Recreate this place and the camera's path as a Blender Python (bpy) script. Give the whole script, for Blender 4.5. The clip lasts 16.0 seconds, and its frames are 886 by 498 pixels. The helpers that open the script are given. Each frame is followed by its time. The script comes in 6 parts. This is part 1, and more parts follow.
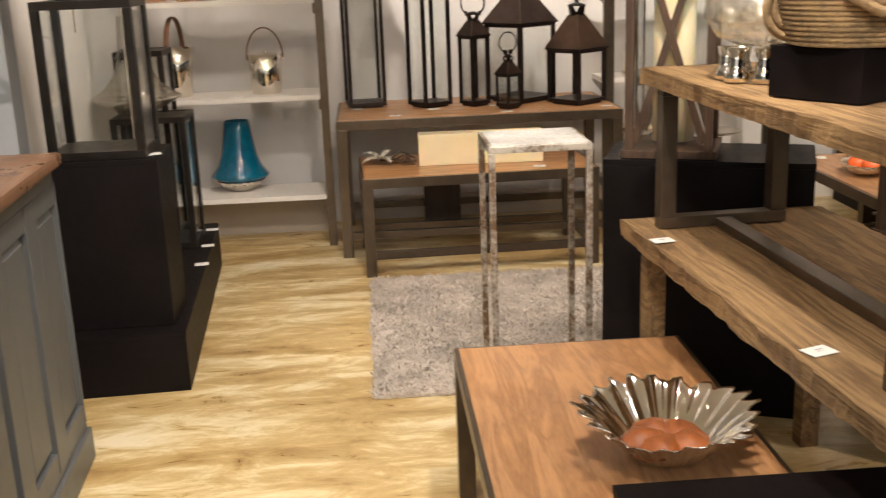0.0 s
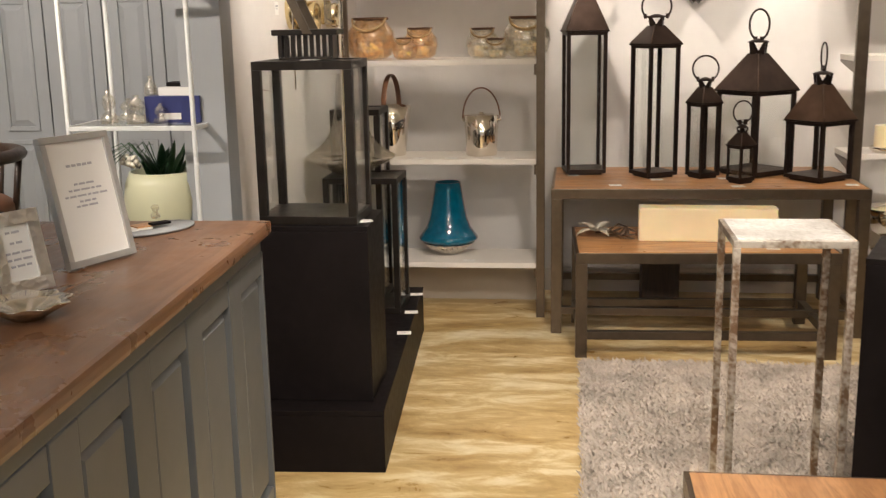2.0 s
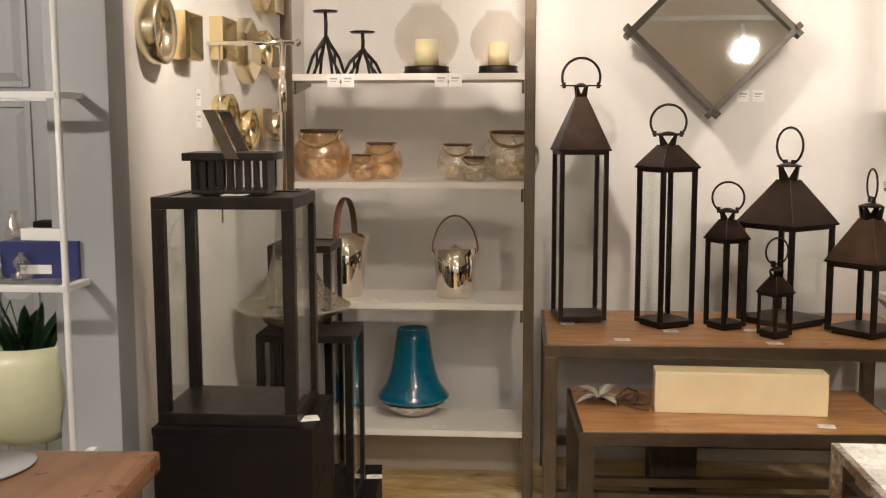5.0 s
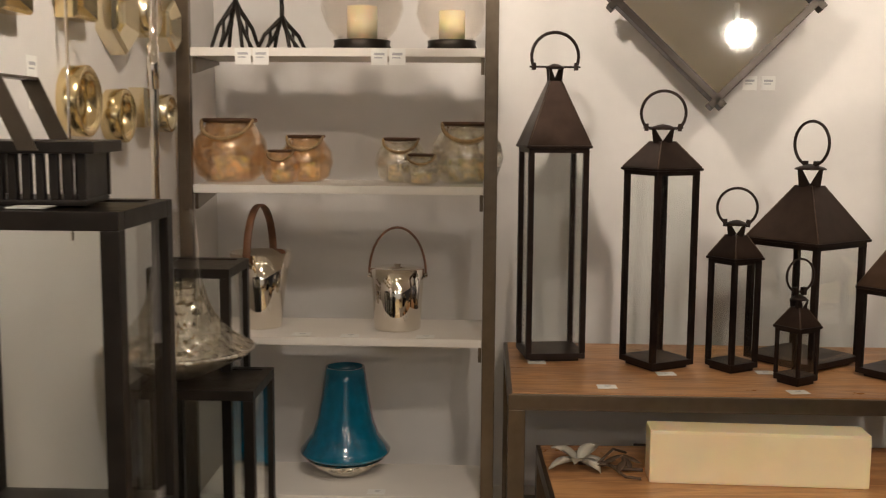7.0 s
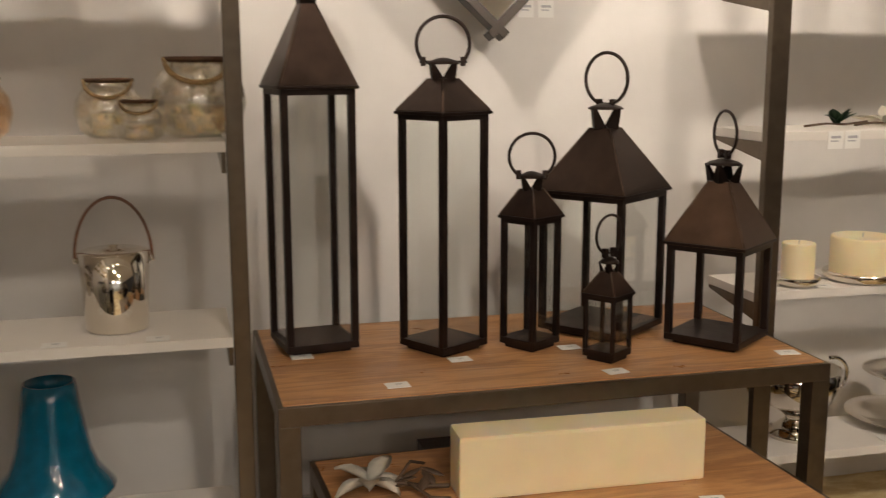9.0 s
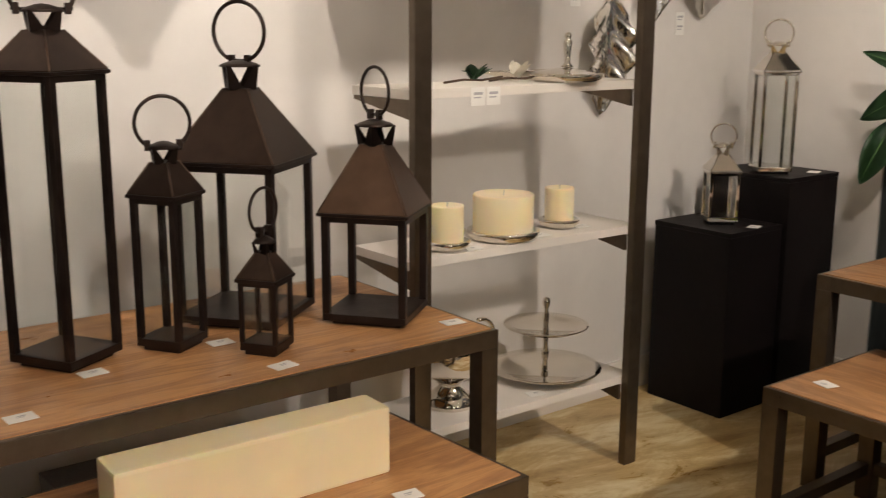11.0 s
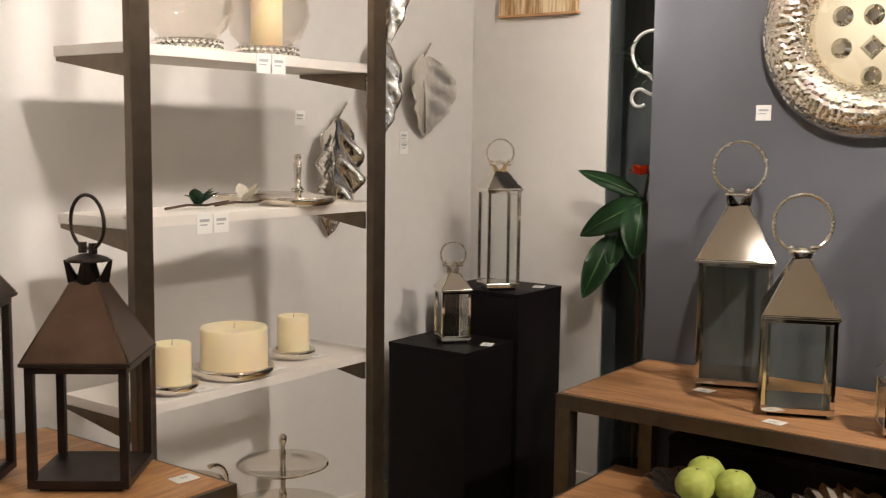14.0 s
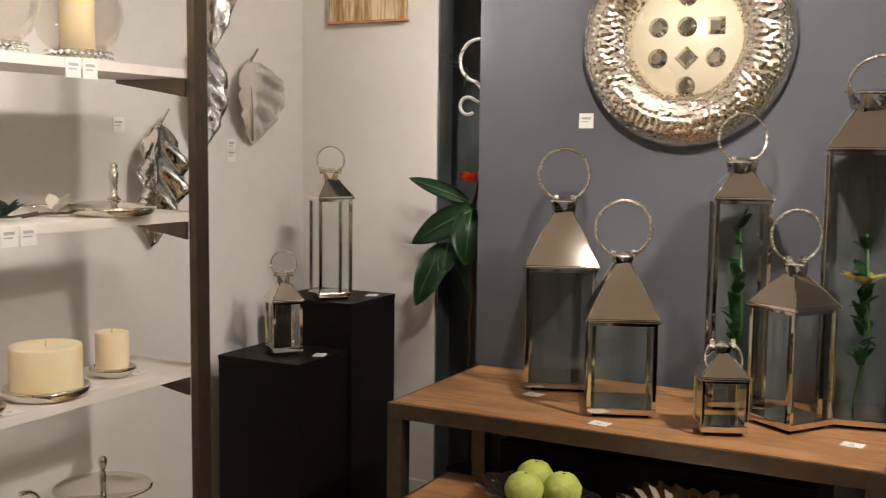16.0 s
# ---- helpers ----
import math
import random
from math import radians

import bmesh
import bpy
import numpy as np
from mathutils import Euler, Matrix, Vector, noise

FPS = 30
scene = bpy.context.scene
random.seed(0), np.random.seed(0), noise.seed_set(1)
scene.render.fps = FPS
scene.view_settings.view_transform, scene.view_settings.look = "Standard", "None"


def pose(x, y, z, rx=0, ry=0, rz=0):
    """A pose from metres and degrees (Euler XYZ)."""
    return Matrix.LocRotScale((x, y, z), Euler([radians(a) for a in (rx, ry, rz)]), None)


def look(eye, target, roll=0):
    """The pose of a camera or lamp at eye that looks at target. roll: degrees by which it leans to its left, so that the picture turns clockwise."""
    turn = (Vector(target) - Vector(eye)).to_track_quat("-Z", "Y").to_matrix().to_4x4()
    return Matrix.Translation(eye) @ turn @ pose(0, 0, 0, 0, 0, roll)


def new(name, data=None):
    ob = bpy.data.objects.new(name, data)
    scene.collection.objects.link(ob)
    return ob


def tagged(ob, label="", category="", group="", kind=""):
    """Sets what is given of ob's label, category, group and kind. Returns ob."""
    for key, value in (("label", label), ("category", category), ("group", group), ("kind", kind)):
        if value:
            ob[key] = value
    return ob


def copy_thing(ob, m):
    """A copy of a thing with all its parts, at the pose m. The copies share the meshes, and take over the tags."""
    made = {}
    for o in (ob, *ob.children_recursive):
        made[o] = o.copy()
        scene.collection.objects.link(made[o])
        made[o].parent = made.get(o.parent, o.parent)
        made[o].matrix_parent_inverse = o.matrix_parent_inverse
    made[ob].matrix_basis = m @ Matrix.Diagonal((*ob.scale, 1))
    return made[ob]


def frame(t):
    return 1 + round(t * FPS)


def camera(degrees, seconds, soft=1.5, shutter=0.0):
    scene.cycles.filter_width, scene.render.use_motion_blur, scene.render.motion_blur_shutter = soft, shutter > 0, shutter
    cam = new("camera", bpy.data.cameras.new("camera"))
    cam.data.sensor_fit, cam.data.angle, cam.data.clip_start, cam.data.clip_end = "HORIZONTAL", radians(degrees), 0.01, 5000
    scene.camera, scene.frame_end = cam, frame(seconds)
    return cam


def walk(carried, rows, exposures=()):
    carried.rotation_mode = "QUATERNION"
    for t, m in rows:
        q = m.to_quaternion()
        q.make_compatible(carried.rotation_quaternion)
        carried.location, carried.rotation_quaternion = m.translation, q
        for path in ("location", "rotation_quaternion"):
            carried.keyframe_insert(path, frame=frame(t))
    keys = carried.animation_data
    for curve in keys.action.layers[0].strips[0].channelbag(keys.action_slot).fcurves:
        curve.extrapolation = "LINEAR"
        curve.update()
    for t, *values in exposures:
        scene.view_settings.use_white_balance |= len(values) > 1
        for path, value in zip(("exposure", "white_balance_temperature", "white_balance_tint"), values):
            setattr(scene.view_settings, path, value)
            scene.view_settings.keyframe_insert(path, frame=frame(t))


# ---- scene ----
cam = camera(45.8, 16.0, soft=1.1, shutter=0.4)
EXPOSURES = [(0, 0.26, 6500, 10), (2.75, 0.22, 6530, 10), (4, 0.1, 6550, 10), (6.5, -0.37, 6700, 10), (7, -0.43, 6700, 10), (9, -0.36, 6750, 10), (10, -0.3, 6700, 10), (12.5, 0.0, 6350, 10), (16, -0.1, 6300, 10)]
PATH = [
    (0, (0.295, 0.13, 1.552), (0.416, 2.055, 1.021), -2.1),
    (0.5, (0.27, 0.182, 1.569), (0.252, 2.11, 1.036), -2.1),
    (1, (0.244, 0.261, 1.594), (0.122, 2.188, 1.075), -1.7),
    (1.5, (0.215, 0.342, 1.575), (0.027, 2.278, 1.109), -1.3),
    (2, (0.216, 0.461, 1.593), (-0.032, 2.398, 1.164), -1.1),
    (2.5, (0.298, 0.561, 1.607), (-0.032, 2.491, 1.199), -1.0),
    (3, (0.322, 0.705, 1.615), (-0.034, 2.632, 1.215), -0.9),
    (3.5, (0.277, 0.882, 1.637), (-0.025, 2.826, 1.28), -0.4),
    (4, (0.149, 1.098, 1.647), (-0.081, 3.061, 1.341), -0.1),
    (6.5, (-0.022, 2.201, 1.62), (-0.129, 4.186, 1.396), 0.1),
    (7, (0.015, 2.448, 1.601), (-0.061, 4.432, 1.359), 0.4),
    (7.5, (0.026, 2.649, 1.609), (0.024, 4.629, 1.328), 0.3),
    (8, (-0.08, 2.858, 1.622), (0.092, 4.83, 1.335), 0.0),
    (8.5, (-0.135, 3.034, 1.606), (0.207, 4.979, 1.295), -0.2),
    (9, (-0.122, 3.196, 1.588), (0.37, 5.101, 1.234), -0.1),
    (9.5, (-0.115, 3.348, 1.578), (0.551, 5.194, 1.181), -0.1),
    (10, (-0.17, 3.483, 1.571), (0.722, 5.211, 1.128), 0.1),
    (12.5, (-0.08, 3.732, 1.54), (1.359, 5.085, 1.231), 0.7),
    (13, (-0.057, 3.793, 1.549), (1.443, 5.088, 1.277), 0.9),
    (13.5, (-0.056, 3.809, 1.583), (1.497, 5.046, 1.338), 0.7),
    (14, (-0.055, 3.824, 1.594), (1.55, 4.997, 1.377), 0.7),
    (14.5, (-0.048, 3.817, 1.595), (1.6, 4.932, 1.395), 0.6),
    (15, (-0.064, 3.837, 1.614), (1.634, 4.874, 1.406), 0.7),
    (15.5, (-0.04, 3.813, 1.616), (1.689, 4.797, 1.407), 0.7),
    (16, (0.003, 3.801, 1.596), (1.766, 4.724, 1.396), 0.7),
]
walk(cam, [(t, look(eye, target, roll)) for t, eye, target, roll in PATH], EXPOSURES)
LAMP = 1.0

# ---- world and light ----
world = bpy.data.worlds.new("world")
scene.world = world
world.use_nodes = True
world.node_tree.nodes["Background"].inputs[0].default_value = (1.0, 0.94, 0.86, 1)
world.node_tree.nodes["Background"].inputs[1].default_value = 0.05

SPOTS = [  # ceiling spotlights: x, y, aim x, aim y, aim z, watts, cone
    (0.05, 5.1, 0.55, 6.56, 2.0, 105, 70),
    (-0.85, 4.85, -0.6, 6.5, 2.15, 35, 68),
    (-0.35, 4.95, -0.4, 6.5, 2.15, 33, 68),
    (1.3, 4.9, 1.4, 6.5, 1.6, 74, 76),
    (1.72, 4.95, 1.95, 6.56, 1.95, 50, 78),
    (2.6, 5.0, 2.3, 6.56, 1.95, 48, 78),
    (2.9, 4.9, 3.8, 6.3, 1.7, 70, 75),
    (2.2, 4.5, 3.63, 4.75, 1.9, 140, 80),
    (2.5, 3.5, 2.8, 4.9, 0.5, 200, 80),
    (0.9, 2.2, 0.9, 3.3, 0.4, 130, 95),
    (-0.1, 2.4, -0.1, 3.9, 0.0, 165, 74),
    (0.5, 3.3, 0.75, 5.3, 0.3, 98, 70),
    (0.5, 0.6, 0.8, 2.3, 0.4, 118, 90),
    (-0.6, 0.9, -1.0, 3.2, 0.8, 24, 95),
    (-0.2, 4.2, -1.04, 5.1, 1.7, 100, 80),
    (-2.2, 2.6, -2.0, 4.9, 1.4, 160, 100),
    (3.05, 5.62, 4.1, 5.67, 1.6, 75, 25),
    (2.6, 2.3, 1.6, 2.9, 0.7, 60, 75),
]
CEIL = 2.75

# ---- materials ----


def material(name, color=(0.8, 0.8, 0.8), rough=0.5, metal=0.0, grain=None, scale=20.0, amount=0.15, bump=0.0, stretch=(1, 1, 1), coat=0.0, spread=0.0, distort=0.0, bump_scale=None, second=None, spec=None):
    m = bpy.data.materials.new(name)
    m.use_nodes = True
    nt = m.node_tree
    b = nt.nodes["Principled BSDF"]
    b.inputs["Roughness"].default_value, b.inputs["Metallic"].default_value = rough, metal
    b.inputs["Coat Weight"].default_value = coat
    if spec is not None:
        b.inputs["Specular IOR Level"].default_value = spec
    tc = nt.nodes.new("ShaderNodeTexCoord")
    mp = nt.nodes.new("ShaderNodeMapping")
    mp.inputs["Scale"].default_value = stretch
    nt.links.new(tc.outputs["Object"], mp.inputs["Vector"])
    n = nt.nodes.new("ShaderNodeTexNoise")
    n.inputs["Scale"].default_value, n.inputs["Detail"].default_value, n.inputs["Distortion"].default_value = scale, 6, distort
    nt.links.new(mp.outputs["Vector"], n.inputs["Vector"])
    big = nt.nodes.new("ShaderNodeTexNoise")
    big.inputs["Scale"].default_value, big.inputs["Detail"].default_value = scale * 0.13, 3
    nt.links.new(mp.outputs["Vector"], big.inputs["Vector"])
    mix = nt.nodes.new("ShaderNodeMath")
    mix.operation = "MULTIPLY_ADD"
    nt.links.new(big.outputs["Fac"], mix.inputs[0])
    mix.inputs[1].default_value = 0.6
    half = nt.nodes.new("ShaderNodeMath")
    half.operation = "MULTIPLY"
    half.inputs[1].default_value = 0.4
    nt.links.new(n.outputs["Fac"], half.inputs[0])
    nt.links.new(half.outputs[0], mix.inputs[2])
    ramp = nt.nodes.new("ShaderNodeValToRGB")
    other = second if second else tuple(c * (1 - amount * 2) for c in color)
    ramp.color_ramp.elements[0].position, ramp.color_ramp.elements[1].position = 0.38 - spread, 0.62 + spread
    ramp.color_ramp.elements[0].color, ramp.color_ramp.elements[1].color = (*other, 1), (*color, 1)
    nt.links.new(mix.outputs[0], ramp.inputs["Fac"])
    nt.links.new(ramp.outputs["Color"], b.inputs["Base Color"])
    mr = nt.nodes.new("ShaderNodeMapRange")
    mr.inputs["To Min"].default_value, mr.inputs["To Max"].default_value = max(rough - (0.02 if metal >= 1 else 0.08), 0.02), min(rough + (0.02 if metal >= 1 else 0.1), 1)
    nt.links.new(n.outputs["Fac"], mr.inputs["Value"])
    nt.links.new(mr.outputs["Result"], b.inputs["Roughness"])
    if bump:
        bp = nt.nodes.new("ShaderNodeBump")
        bp.inputs["Strength"].default_value, bp.inputs["Distance"].default_value = bump, 0.004
        src = n
        if bump_scale:
            src = nt.nodes.new("ShaderNodeTexNoise")
            src.inputs["Scale"].default_value, src.inputs["Detail"].default_value = bump_scale, 4
            nt.links.new(mp.outputs["Vector"], src.inputs["Vector"])
        nt.links.new(src.outputs["Fac"], bp.inputs["Height"])
        nt.links.new(bp.outputs["Normal"], b.inputs["Normal"])
    return m


def wood(name, light, dark, along=0, ring=3.0, rough=0.45, bump=0.1, stretch=17.0):
    """Planed wood with long figured grain along one axis."""
    m = bpy.data.materials.new(name)
    m.use_nodes = True
    nt = m.node_tree
    b = nt.nodes["Principled BSDF"]
    tc, mp = nt.nodes.new("ShaderNodeTexCoord"), nt.nodes.new("ShaderNodeMapping")
    s = [stretch] * 3
    s[along] = 1.0
    mp.inputs["Scale"].default_value = s
    nt.links.new(tc.outputs["Object"], mp.inputs["Vector"])
    w = nt.nodes.new("ShaderNodeTexNoise")
    w.inputs["Scale"].default_value, w.inputs["Detail"].default_value, w.inputs["Distortion"].default_value = ring * 0.7, 8, 1.2
    nt.links.new(mp.outputs["Vector"], w.inputs["Vector"])
    f = nt.nodes.new("ShaderNodeTexNoise")
    f.inputs["Scale"].default_value, f.inputs["Detail"].default_value = ring * 9, 5
    nt.links.new(mp.outputs["Vector"], f.inputs["Vector"])
    wave = nt.nodes.new("ShaderNodeMath")
    wave.operation = "PINGPONG"
    mul = nt.nodes.new("ShaderNodeMath")
    mul.operation = "MULTIPLY"
    mul.inputs[1].default_value = 7.0
    nt.links.new(w.outputs["Fac"], mul.inputs[0])
    nt.links.new(mul.outputs[0], wave.inputs[0])
    wave.inputs[1].default_value = 1.0
    add = nt.nodes.new("ShaderNodeMix")
    add.inputs[0].default_value = 0.5
    nt.links.new(wave.outputs[0], add.inputs[2])
    nt.links.new(f.outputs["Fac"], add.inputs[3])
    blot, whole = nt.nodes.new("ShaderNodeTexNoise"), nt.nodes.new("ShaderNodeMix")
    blot.inputs["Scale"].default_value, blot.inputs["Detail"].default_value, blot.inputs["Roughness"].default_value = 6.5, 5, 0.6
    nt.links.new(tc.outputs["Object"], blot.inputs["Vector"])
    whole.inputs[0].default_value = 0.42
    nt.links.new(add.outputs[0], whole.inputs[2])
    nt.links.new(blot.outputs["Fac"], whole.inputs[3])
    ramp = nt.nodes.new("ShaderNodeValToRGB")
    ramp.color_ramp.elements[0].position, ramp.color_ramp.elements[1].position = 0.27, 0.67
    ramp.color_ramp.elements[0].color, ramp.color_ramp.elements[1].color = (*dark, 1), (*light, 1)
    nt.links.new(whole.outputs[0], ramp.inputs["Fac"])
    nt.links.new(ramp.outputs["Color"], b.inputs["Base Color"])
    sheen = nt.nodes.new("ShaderNodeMapRange")
    sheen.inputs["From Min"].default_value, sheen.inputs["From Max"].default_value = 0.3, 0.7
    sheen.inputs["To Min"].default_value, sheen.inputs["To Max"].default_value = rough - 0.08, rough + 0.1
    nt.links.new(blot.outputs["Fac"], sheen.inputs["Value"])
    nt.links.new(sheen.outputs["Result"], b.inputs["Roughness"])
    bp = nt.nodes.new("ShaderNodeBump")
    bp.inputs["Strength"].default_value, bp.inputs["Distance"].default_value = bump, 0.004
    nt.links.new(add.outputs[0], bp.inputs["Height"])
    nt.links.new(bp.outputs["Normal"], b.inputs["Normal"])
    return m


def thin_glass(name, tint=(0.982, 0.99, 0.985), rough=0.02, speckle=0.0, gloss_color=(1, 1, 1), body=0.0, body_color=(1, 1, 1)):
    """Glass sheet: clear, with gloss that grows at grazing angles; body adds a milky or mercury skin."""
    m = bpy.data.materials.new(name)
    m.use_nodes = True
    nt = m.node_tree
    nt.nodes.remove(nt.nodes["Principled BSDF"])
    out = nt.nodes["Material Output"]
    tr, gl, lw, pw, fr, mx = (nt.nodes.new("ShaderNode" + k) for k in ("BsdfTransparent", "BsdfGlossy", "LayerWeight", "Math", "Math", "MixShader"))
    tr.inputs[0].default_value, gl.inputs[0].default_value = (*tint, 1), (*gloss_color, 1)
    gl.inputs["Roughness"].default_value = rough
    lw.inputs["Blend"].default_value = 0.5
    pw.operation, fr.operation = "POWER", "MULTIPLY_ADD"
    pw.inputs[1].default_value = 3.2
    fr.inputs[1].default_value, fr.inputs[2].default_value = (0.9, 0.07) if body else (0.6, 0.02)
    nt.links.new(lw.outputs["Facing"], pw.inputs[0])
    nt.links.new(pw.outputs[0], fr.inputs[0])
    nt.links.new(fr.outputs[0], mx.inputs[0])
    last = tr
    if body:
        df, m2, n, r = (nt.nodes.new("ShaderNode" + k) for k in ("BsdfPrincipled", "MixShader", "TexNoise", "ValToRGB"))
        df.inputs["Base Color"].default_value = (*body_color, 1)
        df.inputs["Metallic"].default_value, df.inputs["Roughness"].default_value = 0.55, 0.15
        n.inputs["Scale"].default_value, n.inputs["Detail"].default_value = 40, 6
        tc = nt.nodes.new("ShaderNodeTexCoord")
        nt.links.new(tc.outputs["Object"], n.inputs["Vector"])
        r.color_ramp.elements[0].position, r.color_ramp.elements[1].position = 0.4, 0.65
        r.color_ramp.elements[0].color = (max(body - speckle, 0),) * 3 + (1,)
        r.color_ramp.elements[1].color = (min(body + speckle, 1),) * 3 + (1,)
        nt.links.new(n.outputs["Fac"], r.inputs["Fac"])
        nt.links.new(r.outputs["Color"], m2.inputs[0])
        nt.links.new(tr.outputs[0], m2.inputs[1])
        nt.links.new(df.outputs[0], m2.inputs[2])
        bp = nt.nodes.new("ShaderNodeBump")
        bp.inputs["Strength"].default_value, bp.inputs["Distance"].default_value = 0.5, 0.004
        nt.links.new(n.outputs["Fac"], bp.inputs["Height"])
        nt.links.new(bp.outputs["Normal"], df.inputs["Normal"])
        nt.links.new(bp.outputs["Normal"], gl.inputs["Normal"])
        last = m2
    nt.links.new(last.outputs[0], mx.inputs[1])
    nt.links.new(gl.outputs[0], mx.inputs[2])
    nt.links.new(mx.outputs[0], out.inputs["Surface"])
    return m


def floor_material():
    """Veined honey-coloured stone with long curving streaks."""
    m = bpy.data.materials.new("veined_stone")
    m.use_nodes = True
    nt = m.node_tree
    b = nt.nodes["Principled BSDF"]
    tc = nt.nodes.new("ShaderNodeTexCoord")
    off, length, sep, comb = (nt.nodes.new("ShaderNode" + k) for k in ("VectorMath", "VectorMath", "SeparateXYZ", "CombineXYZ"))
    off.operation, length.operation = "SUBTRACT", "LENGTH"
    off.inputs[1].default_value = (0.1, -2.4, -0.05)
    nt.links.new(tc.outputs["Object"], off.inputs[0])
    nt.links.new(off.outputs[0], length.inputs[0])
    nt.links.new(tc.outputs["Object"], sep.inputs[0])
    stretch = nt.nodes.new("ShaderNodeMath")
    stretch.operation = "MULTIPLY"
    stretch.inputs[1].default_value = 4.2
    nt.links.new(length.outputs["Value"], stretch.inputs[0])
    nt.links.new(sep.outputs["X"], comb.inputs[0])
    nt.links.new(stretch.outputs[0], comb.inputs[1])
    warp = nt.nodes.new("ShaderNodeTexNoise")
    warp.inputs["Scale"].default_value, warp.inputs["Detail"].default_value = 0.9, 4
    nt.links.new(tc.outputs["Object"], warp.inputs["Vector"])
    addv = nt.nodes.new("ShaderNodeVectorMath")
    addv.operation = "MULTIPLY_ADD"
    nt.links.new(warp.outputs["Color"], addv.inputs[0])
    addv.inputs[1].default_value = (0.22, 0.34, 0)
    nt.links.new(comb.outputs[0], addv.inputs[2])
    n = nt.nodes.new("ShaderNodeTexNoise")
    n.inputs["Scale"].default_value, n.inputs["Detail"].default_value, n.inputs["Roughness"].default_value, n.inputs["Distortion"].default_value = 1.25, 14, 0.6, 0.3
    nt.links.new(addv.outputs[0], n.inputs["Vector"])
    r = nt.nodes.new("ShaderNodeValToRGB")
    e = r.color_ramp.elements
    e[0].position, e[0].color = 0.39, (0.33, 0.205, 0.075, 1)
    e[1].position, e[1].color = 0.625, (0.80, 0.70, 0.49, 1)
    for p, c in ((0.445, (0.46, 0.315, 0.13, 1)), (0.505, (0.56, 0.41, 0.19, 1)), (0.555, (0.69, 0.57, 0.33, 1))):
        k = e.new(p)
        k.color = c
    mott, blend = nt.nodes.new("ShaderNodeTexNoise"), nt.nodes.new("ShaderNodeMix")
    mott.inputs["Scale"].default_value, mott.inputs["Detail"].default_value, mott.inputs["Roughness"].default_value, mott.inputs["Distortion"].default_value = 5.5, 12, 0.72, 0.8
    flat = nt.nodes.new("ShaderNodeMapping")
    flat.inputs["Scale"].default_value = (0.7, 1.5, 1)
    nt.links.new(tc.outputs["Object"], flat.inputs["Vector"])
    nt.links.new(flat.outputs["Vector"], mott.inputs["Vector"])
    blend.inputs[0].default_value = 0.46
    nt.links.new(n.outputs["Fac"], blend.inputs[2])
    nt.links.new(mott.outputs["Fac"], blend.inputs[3])
    nt.links.new(blend.outputs[0], r.inputs["Fac"])
    nt.links.new(r.outputs["Color"], b.inputs["Base Color"])
    gloss = nt.nodes.new("ShaderNodeMapRange")
    gloss.inputs["From Min"].default_value, gloss.inputs["From Max"].default_value = 0.35, 0.65
    gloss.inputs["To Min"].default_value, gloss.inputs["To Max"].default_value = 0.26, 0.46
    nt.links.new(mott.outputs["Fac"], gloss.inputs["Value"])
    nt.links.new(gloss.outputs["Result"], b.inputs["Roughness"])
    bp = nt.nodes.new("ShaderNodeBump")
    bp.inputs["Strength"].default_value, bp.inputs["Distance"].default_value = 0.12, 0.004
    nt.links.new(n.outputs["Fac"], bp.inputs["Height"])
    nt.links.new(bp.outputs["Normal"], b.inputs["Normal"])
    return m


def hammered(name, color, scale=45.0, rough=0.1, strength=1.0, depth=0.01):
    m = bpy.data.materials.new(name)
    m.use_nodes = True
    nt = m.node_tree
    b = nt.nodes["Principled BSDF"]
    b.inputs["Base Color"].default_value, b.inputs["Metallic"].default_value, b.inputs["Roughness"].default_value = (*color, 1), 1, rough
    tc, v, bp = (nt.nodes.new("ShaderNode" + k) for k in ("TexCoord", "TexVoronoi", "Bump"))
    v.inputs["Scale"].default_value = scale
    nt.links.new(tc.outputs["Object"], v.inputs["Vector"])
    nt.links.new(v.outputs["Distance"], bp.inputs["Height"])
    bp.inputs["Strength"].default_value, bp.inputs["Distance"].default_value = strength, depth
    nt.links.new(bp.outputs["Normal"], b.inputs["Normal"])
    return m


def bubbled_glass(name):
    """Half-silvered glass covered in small bubbles that each catch the lamps."""
    m = bpy.data.materials.new(name)
    m.use_nodes = True
    nt = m.node_tree
    nt.nodes.remove(nt.nodes["Principled BSDF"])
    tr, gl, mx, tc, vo, bp = (nt.nodes.new("ShaderNode" + k) for k in ("BsdfTransparent", "BsdfGlossy", "MixShader", "TexCoord", "TexVoronoi", "Bump"))
    tr.inputs[0].default_value, gl.inputs[0].default_value = (0.93, 0.91, 0.87, 1), (0.97, 0.94, 0.86, 1)
    gl.inputs["Roughness"].default_value = 0.09
    vo.inputs["Scale"].default_value = 36
    bp.inputs["Strength"].default_value, bp.inputs["Distance"].default_value = 1.0, 0.012
    bp.invert = True
    mx.inputs[0].default_value = 0.24
    nt.links.new(tc.outputs["Object"], vo.inputs["Vector"])
    nt.links.new(vo.outputs["Distance"], bp.inputs["Height"])
    nt.links.new(bp.outputs["Normal"], gl.inputs["Normal"])
    nt.links.new(tr.outputs[0], mx.inputs[1])
    nt.links.new(gl.outputs[0], mx.inputs[2])
    nt.links.new(mx.outputs[0], nt.nodes["Material Output"].inputs["Surface"])
    return m


